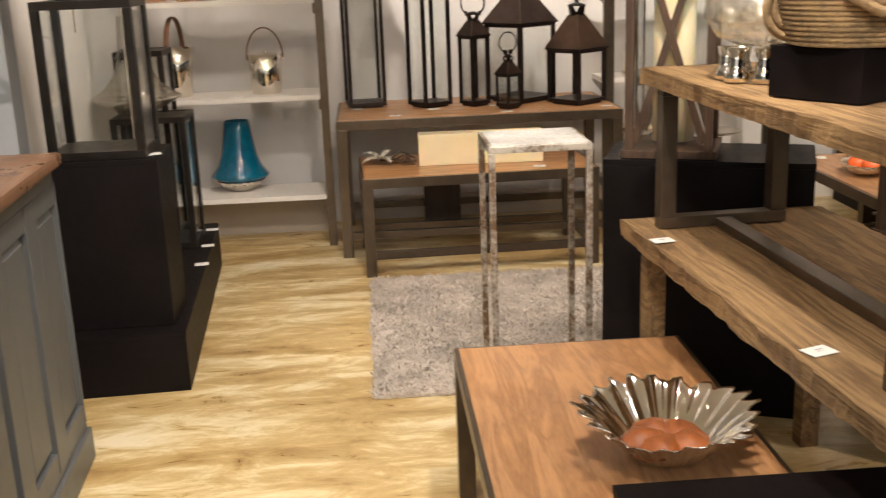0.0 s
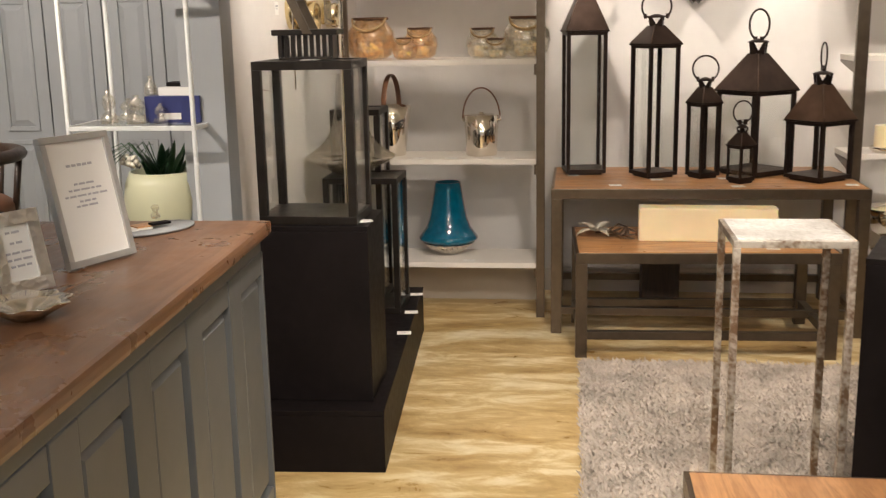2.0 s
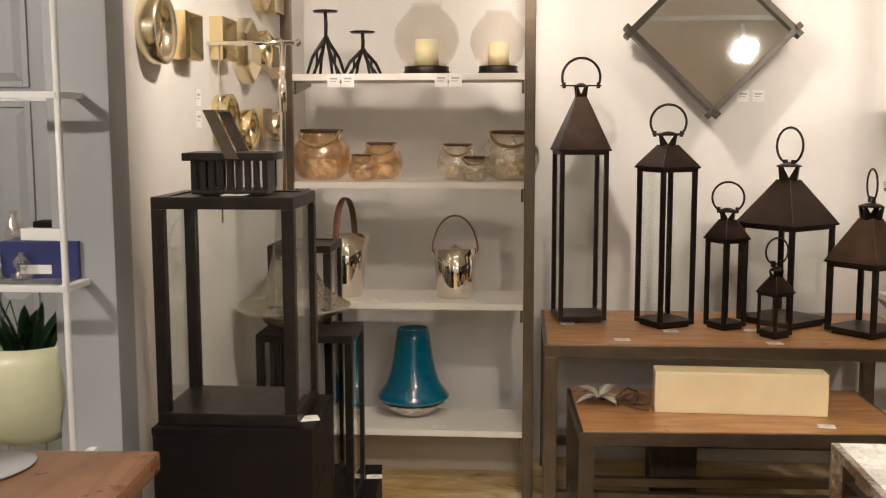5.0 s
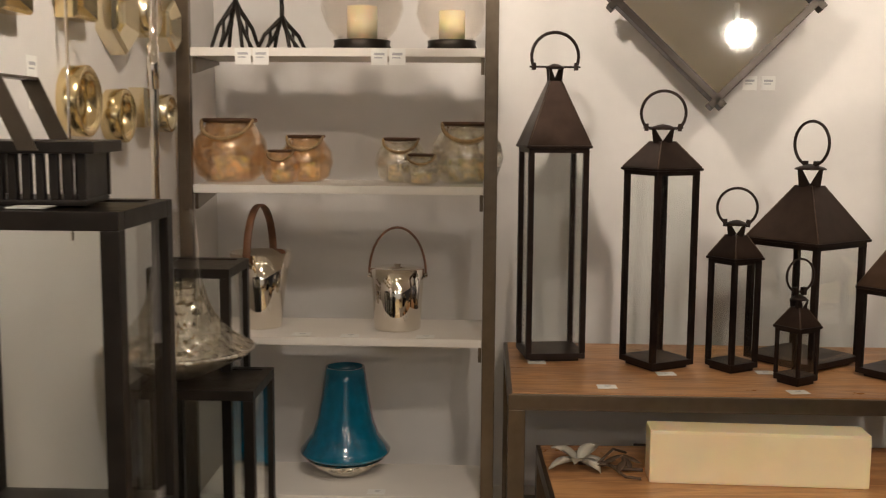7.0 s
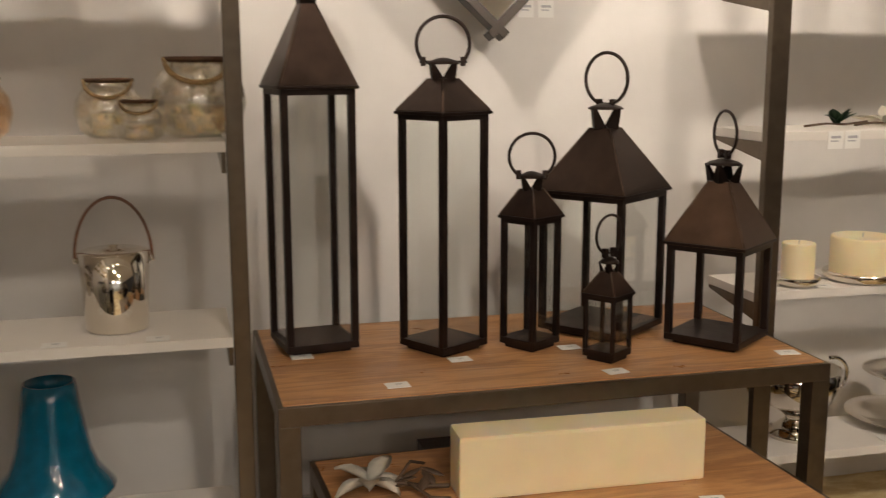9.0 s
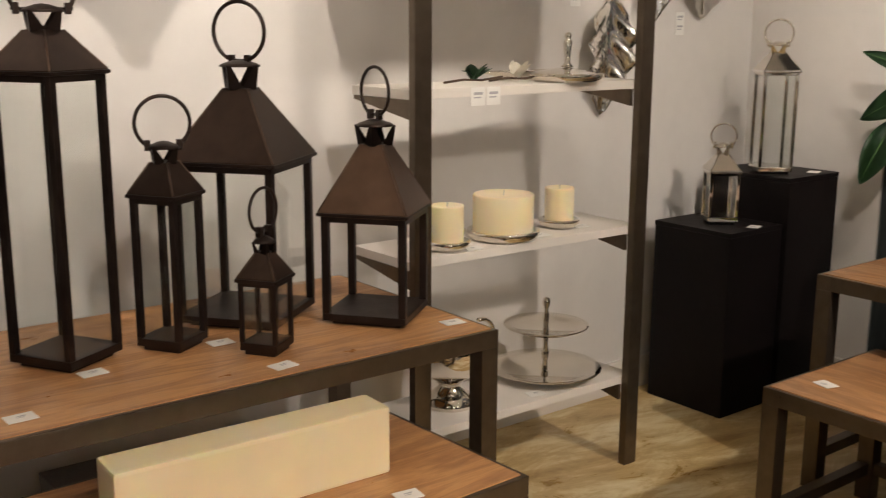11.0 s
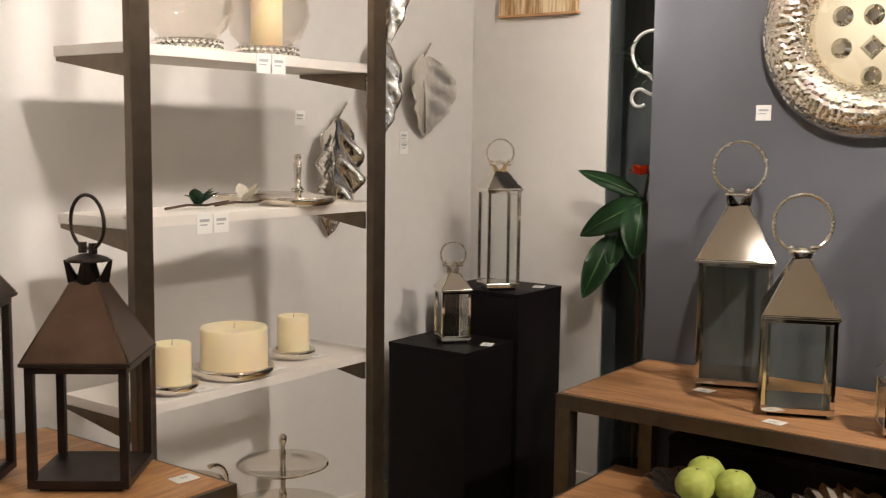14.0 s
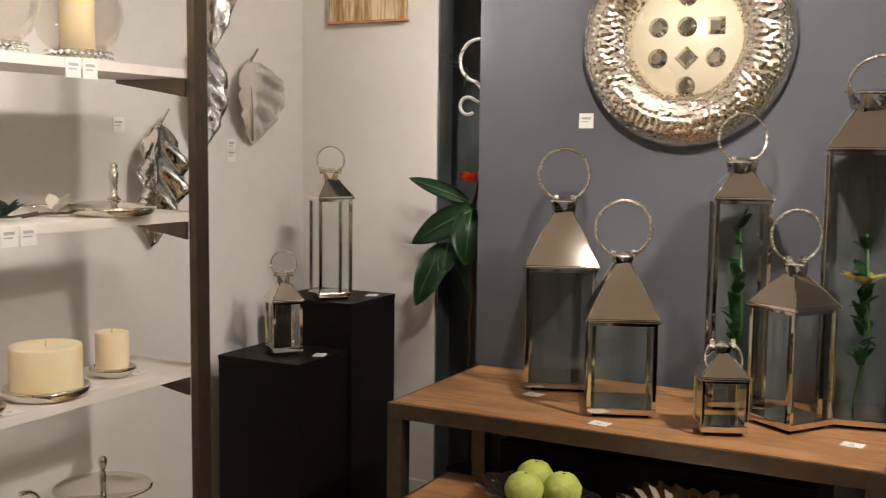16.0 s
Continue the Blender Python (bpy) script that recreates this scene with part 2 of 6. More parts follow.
BUBBLED = bubbled_glass("bubbled_glass")
SMOKEGLASS = thin_glass("smoked_dish_glass", (0.55, 0.54, 0.52), 0.04, 0.1, (1, 1, 1), 0.35, (0.10, 0.10, 0.10))
WALL = material("warm_white_paint", (0.72, 0.695, 0.67), 0.75, amount=0.03, scale=14, bump=0.05, bump_scale=160)
GREYWALL = material("slate_grey_paint", (0.105, 0.108, 0.125), 0.7, amount=0.06, scale=10, bump=0.05, bump_scale=160)
GREYPAINT = material("grey_cabinet_paint", (0.112, 0.119, 0.123), 0.42, amount=0.06, scale=12, bump=0.05, bump_scale=90)
PALEGREY = material("pale_grey_paint", (0.36, 0.38, 0.40), 0.55, amount=0.04, scale=8, bump=0.04, bump_scale=120)
CEILING = material("ceiling_paint", (0.84, 0.83, 0.81), 0.85, amount=0.02, scale=6)
STONE = floor_material()
BLACK = material("black_laminate", (0.0095, 0.007, 0.0072), 0.5, amount=0.2, scale=30, bump=0.03, spec=0.12)
STEEL = material("brushed_bronzed_steel", (0.155, 0.12, 0.087), 0.31, 0.8, scale=25, amount=0.14, bump=0.06, bump_scale=200)
DARKSTEEL = material("dark_steel", (0.038, 0.031, 0.026), 0.38, 0.75, scale=25, amount=0.15, bump=0.05)
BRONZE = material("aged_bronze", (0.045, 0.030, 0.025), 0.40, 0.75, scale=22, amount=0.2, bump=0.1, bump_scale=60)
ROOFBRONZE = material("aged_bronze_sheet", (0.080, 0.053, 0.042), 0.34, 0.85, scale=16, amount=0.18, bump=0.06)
COPPER = material("copper_bronze_sheet", (0.16, 0.10, 0.07), 0.34, 0.85, scale=16, amount=0.18, bump=0.06)
WORNBRONZE = material("worn_bronze_edge", (0.20, 0.135, 0.10), 0.36, 0.8, scale=60, amount=0.3, bump=0.05)
NICKEL = material("polished_nickel", (0.80, 0.75, 0.67), 0.05, 1.0, scale=12, amount=0.03)
BOWLSILVER = material("bright_silver", (0.95, 0.93, 0.89), 0.08, 1.0, scale=12, amount=0.03)
TWISTED = hammered("twisted_nickel", (0.82, 0.78, 0.70), 120, 0.1, 0.8, 0.004)
HAMMER = hammered("hammered_nickel", (0.86, 0.81, 0.71), 46, 0.12, 1.0, 0.016)
KNOBBED = material("knobbed_silver", (0.92, 0.86, 0.75), 0.07, 1.0, scale=14, amount=0.04)
LEAFMETAL = hammered("leaf_nickel", (0.84, 0.81, 0.76), 18, 0.13, 0.3, 0.010)
SATINLEAF = hammered("satin_leaf_nickel", (0.88, 0.85, 0.80), 30, 0.34, 0.35, 0.006)
GOLD = material("polished_gold", (0.86, 0.70, 0.40), 0.18, 1.0, scale=10, amount=0.05)
PALEGOLD = material("pale_gold", (0.87, 0.77, 0.55), 0.22, 1.0, scale=10, amount=0.05)
MIRROR = material("mirror", (0.90, 0.92, 0.91), 0.02, 1.0, scale=3, amount=0.01)
GLASS = thin_glass("clear_glass")
GREENGLASS = thin_glass("greenish_glass", (0.95, 0.97, 0.945))
GLOBEGLASS = thin_glass("faintly_smoked_glass", (0.95, 0.935, 0.915))
SILVERPAINT = material("satin_silver_paint", (0.60, 0.60, 0.59), 0.34, 0.6, scale=30, amount=0.05)
AMBER = thin_glass("amber_mercury_glass", (0.96, 0.85, 0.70), 0.05, 0.22, (1, 0.95, 0.88), 0.27, (0.76, 0.57, 0.40))
SILVERGLASS = thin_glass("silver_mercury_glass", (0.96, 0.94, 0.90), 0.05, 0.26, (1, 1, 0.97), 0.28, (0.78, 0.74, 0.66))
MERCURY = thin_glass("mercury_glass", (0.93, 0.88, 0.8), 0.04, 0.42, (1, 0.98, 0.95), 0.40, (0.92, 0.89, 0.82))
OAK = wood("honey_oak_x", (0.60, 0.32, 0.138), (0.34, 0.158, 0.064), 0, rough=0.34, stretch=7.5, ring=2.8, bump=0.2)
OAKY = wood("honey_oak_y", (0.47, 0.25, 0.112), (0.255, 0.118, 0.048), 1, rough=0.36, stretch=7.5, ring=2.8, bump=0.2)
COUNTERWOOD = wood("counter_cherry", (0.245, 0.128, 0.068), (0.145, 0.07, 0.036), 1, rough=0.3, ring=2, stretch=9.0)
RUSTIC = wood("rustic_pine", (0.37, 0.23, 0.105), (0.12, 0.064, 0.027), 1, ring=2.6, rough=0.7, bump=0.8, stretch=13.0)
LANTERNWOOD = wood("lantern_oak", (0.085, 0.046, 0.025), (0.035, 0.019, 0.011), 2, rough=0.6)
SHELFWHITE = material("white_shelf_board", (0.78, 0.74, 0.69), 0.5, amount=0.03, scale=10)
SHELFEDGE = material("beige_board", (0.50, 0.44, 0.36), 0.5, amount=0.05, scale=10)
WAX = material("ivory_wax", (0.93, 0.80, 0.53), 0.42, amount=0.05, scale=9, bump=0.08)
WAX.node_tree.nodes["Principled BSDF"].inputs["Subsurface Weight"].default_value = 0.55
WAX.node_tree.nodes["Principled BSDF"].inputs["Subsurface Radius"].default_value = (0.045, 0.028, 0.012)
BLUE = material("teal_blue_glaze", (0.0, 0.135, 0.235), 0.12, 0.0, scale=30, amount=0.2, bump=0.15, coat=0.6)
MARBLE = material("white_marble", (0.80, 0.79, 0.77), 0.3, second=(0.40, 0.38, 0.35), spread=-0.02, scale=34, distort=2.0)
RUSTED = material("worn_silvered_iron", (0.62, 0.58, 0.51), 0.38, 0.7, scale=70, second=(0.20, 0.13, 0.08), spread=-0.04, bump=0.3)
WHITEMETAL = material("white_enamel", (0.80, 0.82, 0.82), 0.35, amount=0.03, scale=20)
CERAMIC = material("cream_ceramic", (0.66, 0.66, 0.46), 0.35, amount=0.05, scale=8, bump=0.05)
GREEN = material("leaf_green", (0.035, 0.105, 0.04), 0.38, amount=0.25, scale=20, bump=0.1)
LEAFRIB = material("leaf_midrib_green", (0.10, 0.22, 0.07), 0.45, amount=0.15, scale=30)
BRIGHTGREEN = material("fresh_leaf_green", (0.04, 0.135, 0.028), 0.38, amount=0.25, scale=20, bump=0.1)
ORANGE = material("orange_petals", (0.75, 0.11, 0.02), 0.5, amount=0.15, scale=40)
PETAL = material("white_petals", (0.88, 0.83, 0.72), 0.55, amount=0.08, scale=40)
STEM = material("brown_stem", (0.10, 0.06, 0.035), 0.7, amount=0.2, scale=40)
PAPER = material("white_card", (0.84, 0.83, 0.80), 0.6, amount=0.02, scale=10)
INK = material("grey_print", (0.46, 0.46, 0.49), 0.6, amount=0.05)
ROPE = material("sisal_rope", (0.45, 0.30, 0.15), 0.85, amount=0.3, scale=90, bump=0.8)
LEATHER = material("brown_leather", (0.20, 0.085, 0.04), 0.5, amount=0.2, scale=40, bump=0.2)
RUSTRIM = material("rusty_rim", (0.14, 0.07, 0.035), 0.6, 0.4, amount=0.25, scale=40, bump=0.2)
RUGMAT = material("grey_shag", (0.60, 0.53, 0.46), 0.95, amount=0.17, scale=40, bump=0.6)
DARKWOOD = wood("dark_espresso", (0.05, 0.028, 0.018), (0.02, 0.011, 0.008), 2, rough=0.4)
FRUITGREEN = material("green_fruit", (0.50, 0.58, 0.12), 0.6, amount=0.12, scale=60, bump=0.8, bump_scale=45)
PERSIMMON = material("persimmon", (0.75, 0.12, 0.02), 0.3, amount=0.12, scale=20)
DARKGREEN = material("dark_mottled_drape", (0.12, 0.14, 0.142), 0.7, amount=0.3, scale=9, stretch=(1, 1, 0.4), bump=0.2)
NAVY = material("navy_box", (0.03, 0.04, 0.16), 0.4, amount=0.1)
CANVAS = material("ochre_canvas", (0.80, 0.66, 0.44), 0.7, amount=0.3, scale=25, stretch=(5, 5, 0.35), second=(0.36, 0.19, 0.06), spread=-0.05)
TERRA = material("orange_foil", (0.34, 0.095, 0.02), 0.5, amount=0.25, scale=35, bump=0.4)
SILVERFRAME = hammered("pressed_silver", (0.86, 0.85, 0.82), 60, 0.42, 0.7, 0.006)

# ---- building tools ----


def box(bm, x0, x1, y0, y1, z0, z1, bev=0.0, m=None):
    r = bmesh.ops.create_cube(bm, size=1)
    vs = r["verts"]
    mat = Matrix.Translation(((x0 + x1) / 2, (y0 + y1) / 2, (z0 + z1) / 2)) @ Matrix.Diagonal((x1 - x0, y1 - y0, z1 - z0, 1))
    bmesh.ops.transform(bm, matrix=mat, verts=vs)
    if bev:
        es = list({e for v in vs for e in v.link_edges})
        g = bmesh.ops.bevel(bm, geom=es, offset=bev, segments=2, affect="EDGES", profile=0.7)
        vs = list({v for f in g["faces"] for v in f.verts} | {v for v in vs if v.is_valid})
    if m is not None:
        bmesh.ops.transform(bm, matrix=m, verts=vs)
    return vs


def lathe(bm, profile, seg=40, m=None, wave=0.0, waves=0, close=False):
    """Turn (radius, z) pairs round the z axis; wave lets the radius ripple."""
    rings = []
    for r, z in profile:
        ring = []
        for i in range(seg):
            a = 2 * math.pi * i / seg
            k = r * (1 + wave * (r / max(p[0] for p in profile)) ** 2 * math.cos(waves * a))
            ring.append(bm.verts.new((k * math.cos(a), k * math.sin(a), z)))
        rings.append(ring)
    for a, b in zip(rings, rings[1:]):
        for i in range(seg):
            f = bm.faces.new((a[i], a[(i + 1) % seg], b[(i + 1) % seg], b[i]))
            f.smooth = True
    if close:
        bm.faces.new(rings[0][::-1])
        bm.faces.new(rings[-1])
    vs = [v for r in rings for v in r]
    if m is not None:
        bmesh.ops.transform(bm, matrix=m, verts=vs)
    return vs


def tube(bm, pts, radius, seg=8, closed=False, flat=1.0, taper=None):
    """Sweep a round (or flattened) section along points."""
    pts = [Vector(p) for p in pts]
    n, rings, up = len(pts), [], None
    for i, p in enumerate(pts):
        a, b = (pts[i - 1], pts[(i + 1) % n]) if closed else (pts[max(i - 1, 0)], pts[min(i + 1, n - 1)])
        d = (b - a).normalized()
        if up is None:
            up = Vector((0, 0, 1)) if abs(d.z) < 0.9 else Vector((1, 0, 0))
        side = d.cross(up).normalized()
        up = side.cross(d).normalized()
        rr = radius * (taper[i] if taper else 1)
        rings.append([bm.verts.new(p + rr * (math.cos(2 * math.pi * k / seg) * side + flat * math.sin(2 * math.pi * k / seg) * up)) for k in range(seg)])
    for i in range(n if closed else n - 1):
        a, b = rings[i], rings[(i + 1) % n]
        for k in range(seg):
            f = bm.faces.new((a[k], a[(k + 1) % seg], b[(k + 1) % seg], b[k]))
            f.smooth = True
    if not closed:
        bm.faces.new(rings[0][::-1])
        bm.faces.new(rings[-1])
    return [v for r in rings for v in r]


def finish(name, bm, mat, parent=None, label="", m=None):
    bmesh.ops.recalc_face_normals(bm, faces=bm.faces)
    me = bpy.data.meshes.new(name)
    bm.to_mesh(me)
    bm.free()
    me.materials.append(mat)
    ob = new(name, me)
    if parent is not None:
        ob.parent = parent
    if m is not None:
        ob.matrix_basis = m
    if label:
        ob["label"] = label
    return ob


def part(name, bm, mat, parent, label=""):
    return finish(name, bm, mat, parent, label)


def block(name, dims, mat, parent=None, bev=0.003, label="", m=None):
    bm = bmesh.new()
    box(bm, *dims, bev)
    return finish(name, bm, mat, parent, label, m)


def thing(name, m, label, category, group="", kind=""):
    ob = new(name)
    ob.empty_display_size = 0.1
    ob.matrix_basis = m
    return tagged(ob, label, category, group, kind)


def clear(ob):
    ob.visible_shadow = False
    return ob


def arc(r, a0, a1, n, c=(0, 0, 0), plane="xz", squash=1.0):
    out = []
    for i in range(n + 1):
        a = radians(a0 + (a1 - a0) * i / n)
        u, v = r * math.cos(a), r * math.sin(a) * squash
        out.append((c[0] + u, c[1], c[2] + v) if plane == "xz" else (c[0], c[1] + u, c[2] + v) if plane == "yz" else (c[0] + u, c[1] + v, c[2]))
    return out

# ---- the shell of the shop ----
Y_BACK, X_RIGHT, X_LEFT = 6.56, 3.9, -1.04


def shell(name, dims, mat, label, bev=0.0):
    ob = block(name, dims, mat, bev=bev)
    return tagged(ob, label, name.split("_")[0], kind="structure")


shell("floor", (-4.2, 5.2, -2.6, 6.8, -0.1, 0.0), STONE, "polished honey-coloured veined stone floor")
shell("ceiling", (-4.2, 5.2, -2.6, 6.8, CEIL, CEIL + 0.1), CEILING, "plain white painted ceiling")
shell("wall_north", (X_LEFT - 0.13, X_RIGHT + 0.12, Y_BACK, Y_BACK + 0.12, 0, CEIL), WALL, "warm white painted shop wall")
shell("wall_left_return", (X_LEFT - 0.13, X_LEFT, 4.22, Y_BACK, 0, CEIL), WALL, "warm white painted return wall hung with gold mirrors")
shell("trim_post", (X_LEFT - 0.145, X_LEFT + 0.018, 4.10, 4.22, 0, CEIL), PALEGREY, "pale grey painted corner post", 0.004)
shell("wall_corner", (X_RIGHT, X_RIGHT + 0.12, 5.878, Y_BACK, 0, CEIL), WALL, "warm white painted corner wall")
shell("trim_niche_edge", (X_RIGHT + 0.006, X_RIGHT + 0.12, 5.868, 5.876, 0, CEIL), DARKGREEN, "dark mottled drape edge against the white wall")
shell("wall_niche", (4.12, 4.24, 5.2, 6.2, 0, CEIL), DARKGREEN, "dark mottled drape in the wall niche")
shell("wall_east", (3.63, 3.75, -2.6, 5.55, 0, CEIL), GREYWALL, "slate grey painted feature wall")
shell("wall_south", (-4.2, 5.2, -2.6, -2.5, 0, CEIL), WALL, "warm white painted wall")
shell("wall_west", (-4.2, -4.1, -2.5, 5.0, 0, CEIL), PALEGREY, "pale grey painted wall")
shell("baseboard_north", (X_LEFT + 0.004, X_RIGHT, Y_BACK - 0.02, Y_BACK, 0, 0.14), SHELFWHITE, "white painted skirting board", 0.003)
shell("baseboard_corner", (X_RIGHT - 0.02, X_RIGHT, 5.88, Y_BACK - 0.02, 0, 0.14), SHELFWHITE, "white painted skirting board", 0.003)

# grey panelled folding doors behind the counter
back = shell("wall_panelled", (-4.2, X_LEFT - 0.13, 4.96, 5.08, 0, CEIL), PALEGREY, "pale grey wall of panelled doors")


def panel_door(x0, x1):
    d = thing("panelled_door", pose((x0 + x1) / 2, 4.955, 0), "closed pale grey door with raised panels", "door", "panelled doors")
    d["kind"] = "structure"
    w = (x1 - x0) / 2 - 0.003
    leaf = block("door_leaf", (-w, w, -0.04, 0.0, 0.01, 2.3), PALEGREY, d)
    for z0, z1 in ((0.12, 1.075), (1.155, 1.69), (1.775, 2.22)):
        for a, b in ((-w + 0.075, w - 0.075),):
            bm = bmesh.new()
            vs = box(bm, a, b, -0.052, -0.04, z0, z1)
            for v in vs:
                if v.co.y < -0.045:
                    v.co.x += 0.028 if v.co.x < (a + b) / 2 else -0.028
                    v.co.z += 0.028 if v.co.z < (z0 + z1) / 2 else -0.028
            part("raised_panel", bm, PALEGREY, leaf)
            bm = bmesh.new()
            for q in ((a - 0.02, a, z0 - 0.02, z1 + 0.02), (b, b + 0.02, z0 - 0.02, z1 + 0.02), (a, b, z0 - 0.02, z0), (a, b, z1, z1 + 0.02)):
                box(bm, q[0], q[1], -0.050, -0.04, q[2], q[3], 0.003)
            part("moulding", bm, PALEGREY, leaf)
    return d


for i in range(10):
    panel_door(-1.285 - 0.2725 * (i + 1), -1.285 - 0.2725 * i)

# cool glowing panels added out of view over the shop's front as fill light
PANEL = bpy.data.materials.new("fill_panel_glow")
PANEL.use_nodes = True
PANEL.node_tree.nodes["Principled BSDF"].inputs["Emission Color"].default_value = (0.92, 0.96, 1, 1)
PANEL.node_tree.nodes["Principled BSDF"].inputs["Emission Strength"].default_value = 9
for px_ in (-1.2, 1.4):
    pl_ = thing("added_fill_panel", pose(px_, -1.3, CEIL - 0.03), "added unseen square ceiling fill panel, glowing cool white", "ceiling light", "ceiling panel lights")
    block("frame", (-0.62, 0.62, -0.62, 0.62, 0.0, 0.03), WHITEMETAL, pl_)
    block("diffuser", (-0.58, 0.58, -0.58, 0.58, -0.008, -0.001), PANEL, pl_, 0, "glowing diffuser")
# ceiling track and spotlights
track = tagged(block("light_track", (-0.9, 3.0, 4.985, 5.02, CEIL - 0.03, CEIL), WHITEMETAL, bev=0.003), "white ceiling light track", "track", kind="structure")
EMIT = bpy.data.materials.new("lamp_glow")
EMIT.use_nodes = True
EMIT.node_tree.nodes["Principled BSDF"].inputs["Emission Color"].default_value = (1, 0.86, 0.68, 1)
EMIT.node_tree.nodes["Principled BSDF"].inputs["Emission Strength"].default_value = 60
for sx, sy, ax, ay, az, watts, cone in SPOTS:
    head = look((sx, sy, CEIL - 0.16), (ax, ay, az))
    s = thing("ceiling_spotlight", head, "white ceiling spotlight aimed at the displays, switched on", "spotlight", "ceiling spotlights")
    bm = bmesh.new()
    lathe(bm, [(0.0, 0.10), (0.03, 0.10), (0.045, 0.06), (0.05, -0.02), (0.046, -0.02), (0.042, 0.05), (0.0, 0.055)], 24)
    part("housing", bm, WHITEMETAL, s)
    bm = bmesh.new()
    lathe(bm, [(0.0, 0.02), (0.040, 0.02), (0.040, 0.016), (0.0, 0.016)], 20)
    part("bulb", bm, EMIT, s, "glowing warm lamp face")
    bm = bmesh.new()
    inv = head.inverted()
    tube(bm, [inv @ Vector((sx, sy, CEIL - 0.14)), inv @ Vector((sx, sy, CEIL))], 0.012)
    part("stem", bm, WHITEMETAL, s)
    L = bpy.data.lights.new("spot_lamp", "SPOT")
    L.energy, L.color, L.spot_size, L.spot_blend, L.shadow_soft_size = watts * LAMP, (1.0, 0.88, 0.765), radians(cone), 0.8, 0.06
    lo = new("spot_lamp", L)
    lo.matrix_basis = head @ pose(0, 0, -0.025)
    lo.parent, lo.matrix_parent_inverse = None, Matrix()

# ---- reusable things ----


def price_tag(x, y, z, turn=0.0, w=0.062, d=0.046, hang=False):
    m = pose(x, y, z + 0.001, 0, 0, turn) if not hang else pose(x, y, z, 90, 0, turn)
    if price_tag.first is None:
        t = thing("price_tag", m, "small white printed price card", "price tag", "price cards")
        bm = bmesh.new()
        vs = box(bm, -w / 2, w / 2, -d / 2, d / 2, 0, 0.002)
        card = part("card", bm, PAPER, t)
        bm = bmesh.new()
        box(bm, -w * 0.1, w * 0.22, d * 0.10, d * 0.19, 0.002, 0.0023)
        box(bm, -w * 0.1, w * 0.14, -d * 0.06, -d * 0.01, 0.002, 0.0023)
        part("print", bm, INK, card, "faint grey printed lines")
        price_tag.first = t
        return t
    t = copy_thing(price_tag.first, m)
    if hang:
        t["label"] = "white price card hanging upright from an edge"
    return t


price_tag.first = None


def edge_tag(x, y, z, turn=0.0):
    """A square price card hung upright from a shelf edge or pinned to a wall."""
    m = pose(x, y, z, 0, 0, turn)
    if edge_tag.first is not None:
        return copy_thing(edge_tag.first, m)
    t = thing("edge_price_tag", m, "white square price card hanging upright", "price tag", "hanging price cards")
    card = block("card", (-0.027, 0.027, -0.002, 0.0, -0.028, 0.026), PAPER, t, 0)
    bm = bmesh.new()
    box(bm, -0.017, 0.017, -0.0026, -0.002, 0.004, 0.012)
    box(bm, -0.017, 0.010, -0.0026, -0.002, -0.006, -0.002)
    part("print", bm, INK, card, "faint grey printed lines")
    edge_tag.first = t
    return t


edge_tag.first = None


def pedestal(x0, x1, y0, y1, z0, z1, label, turn=0.0, group="", name="pedestal"):
    """Black laminate block with a separate lid panel."""
    t = thing(name, pose(x1, y0, z0, 0, 0, turn), label, "pedestal", group)
    w, d, h = x1 - x0, y1 - y0, z1 - z0
    block("body", (-w, 0, 0, d, 0, h - 0.019), BLACK, t, 0.003)
    block("lid_panel", (-w - 0.0015, 0.0015, -0.0015, d + 0.0015, h - 0.0185, h), BLACK, t, 0.002)
    return t


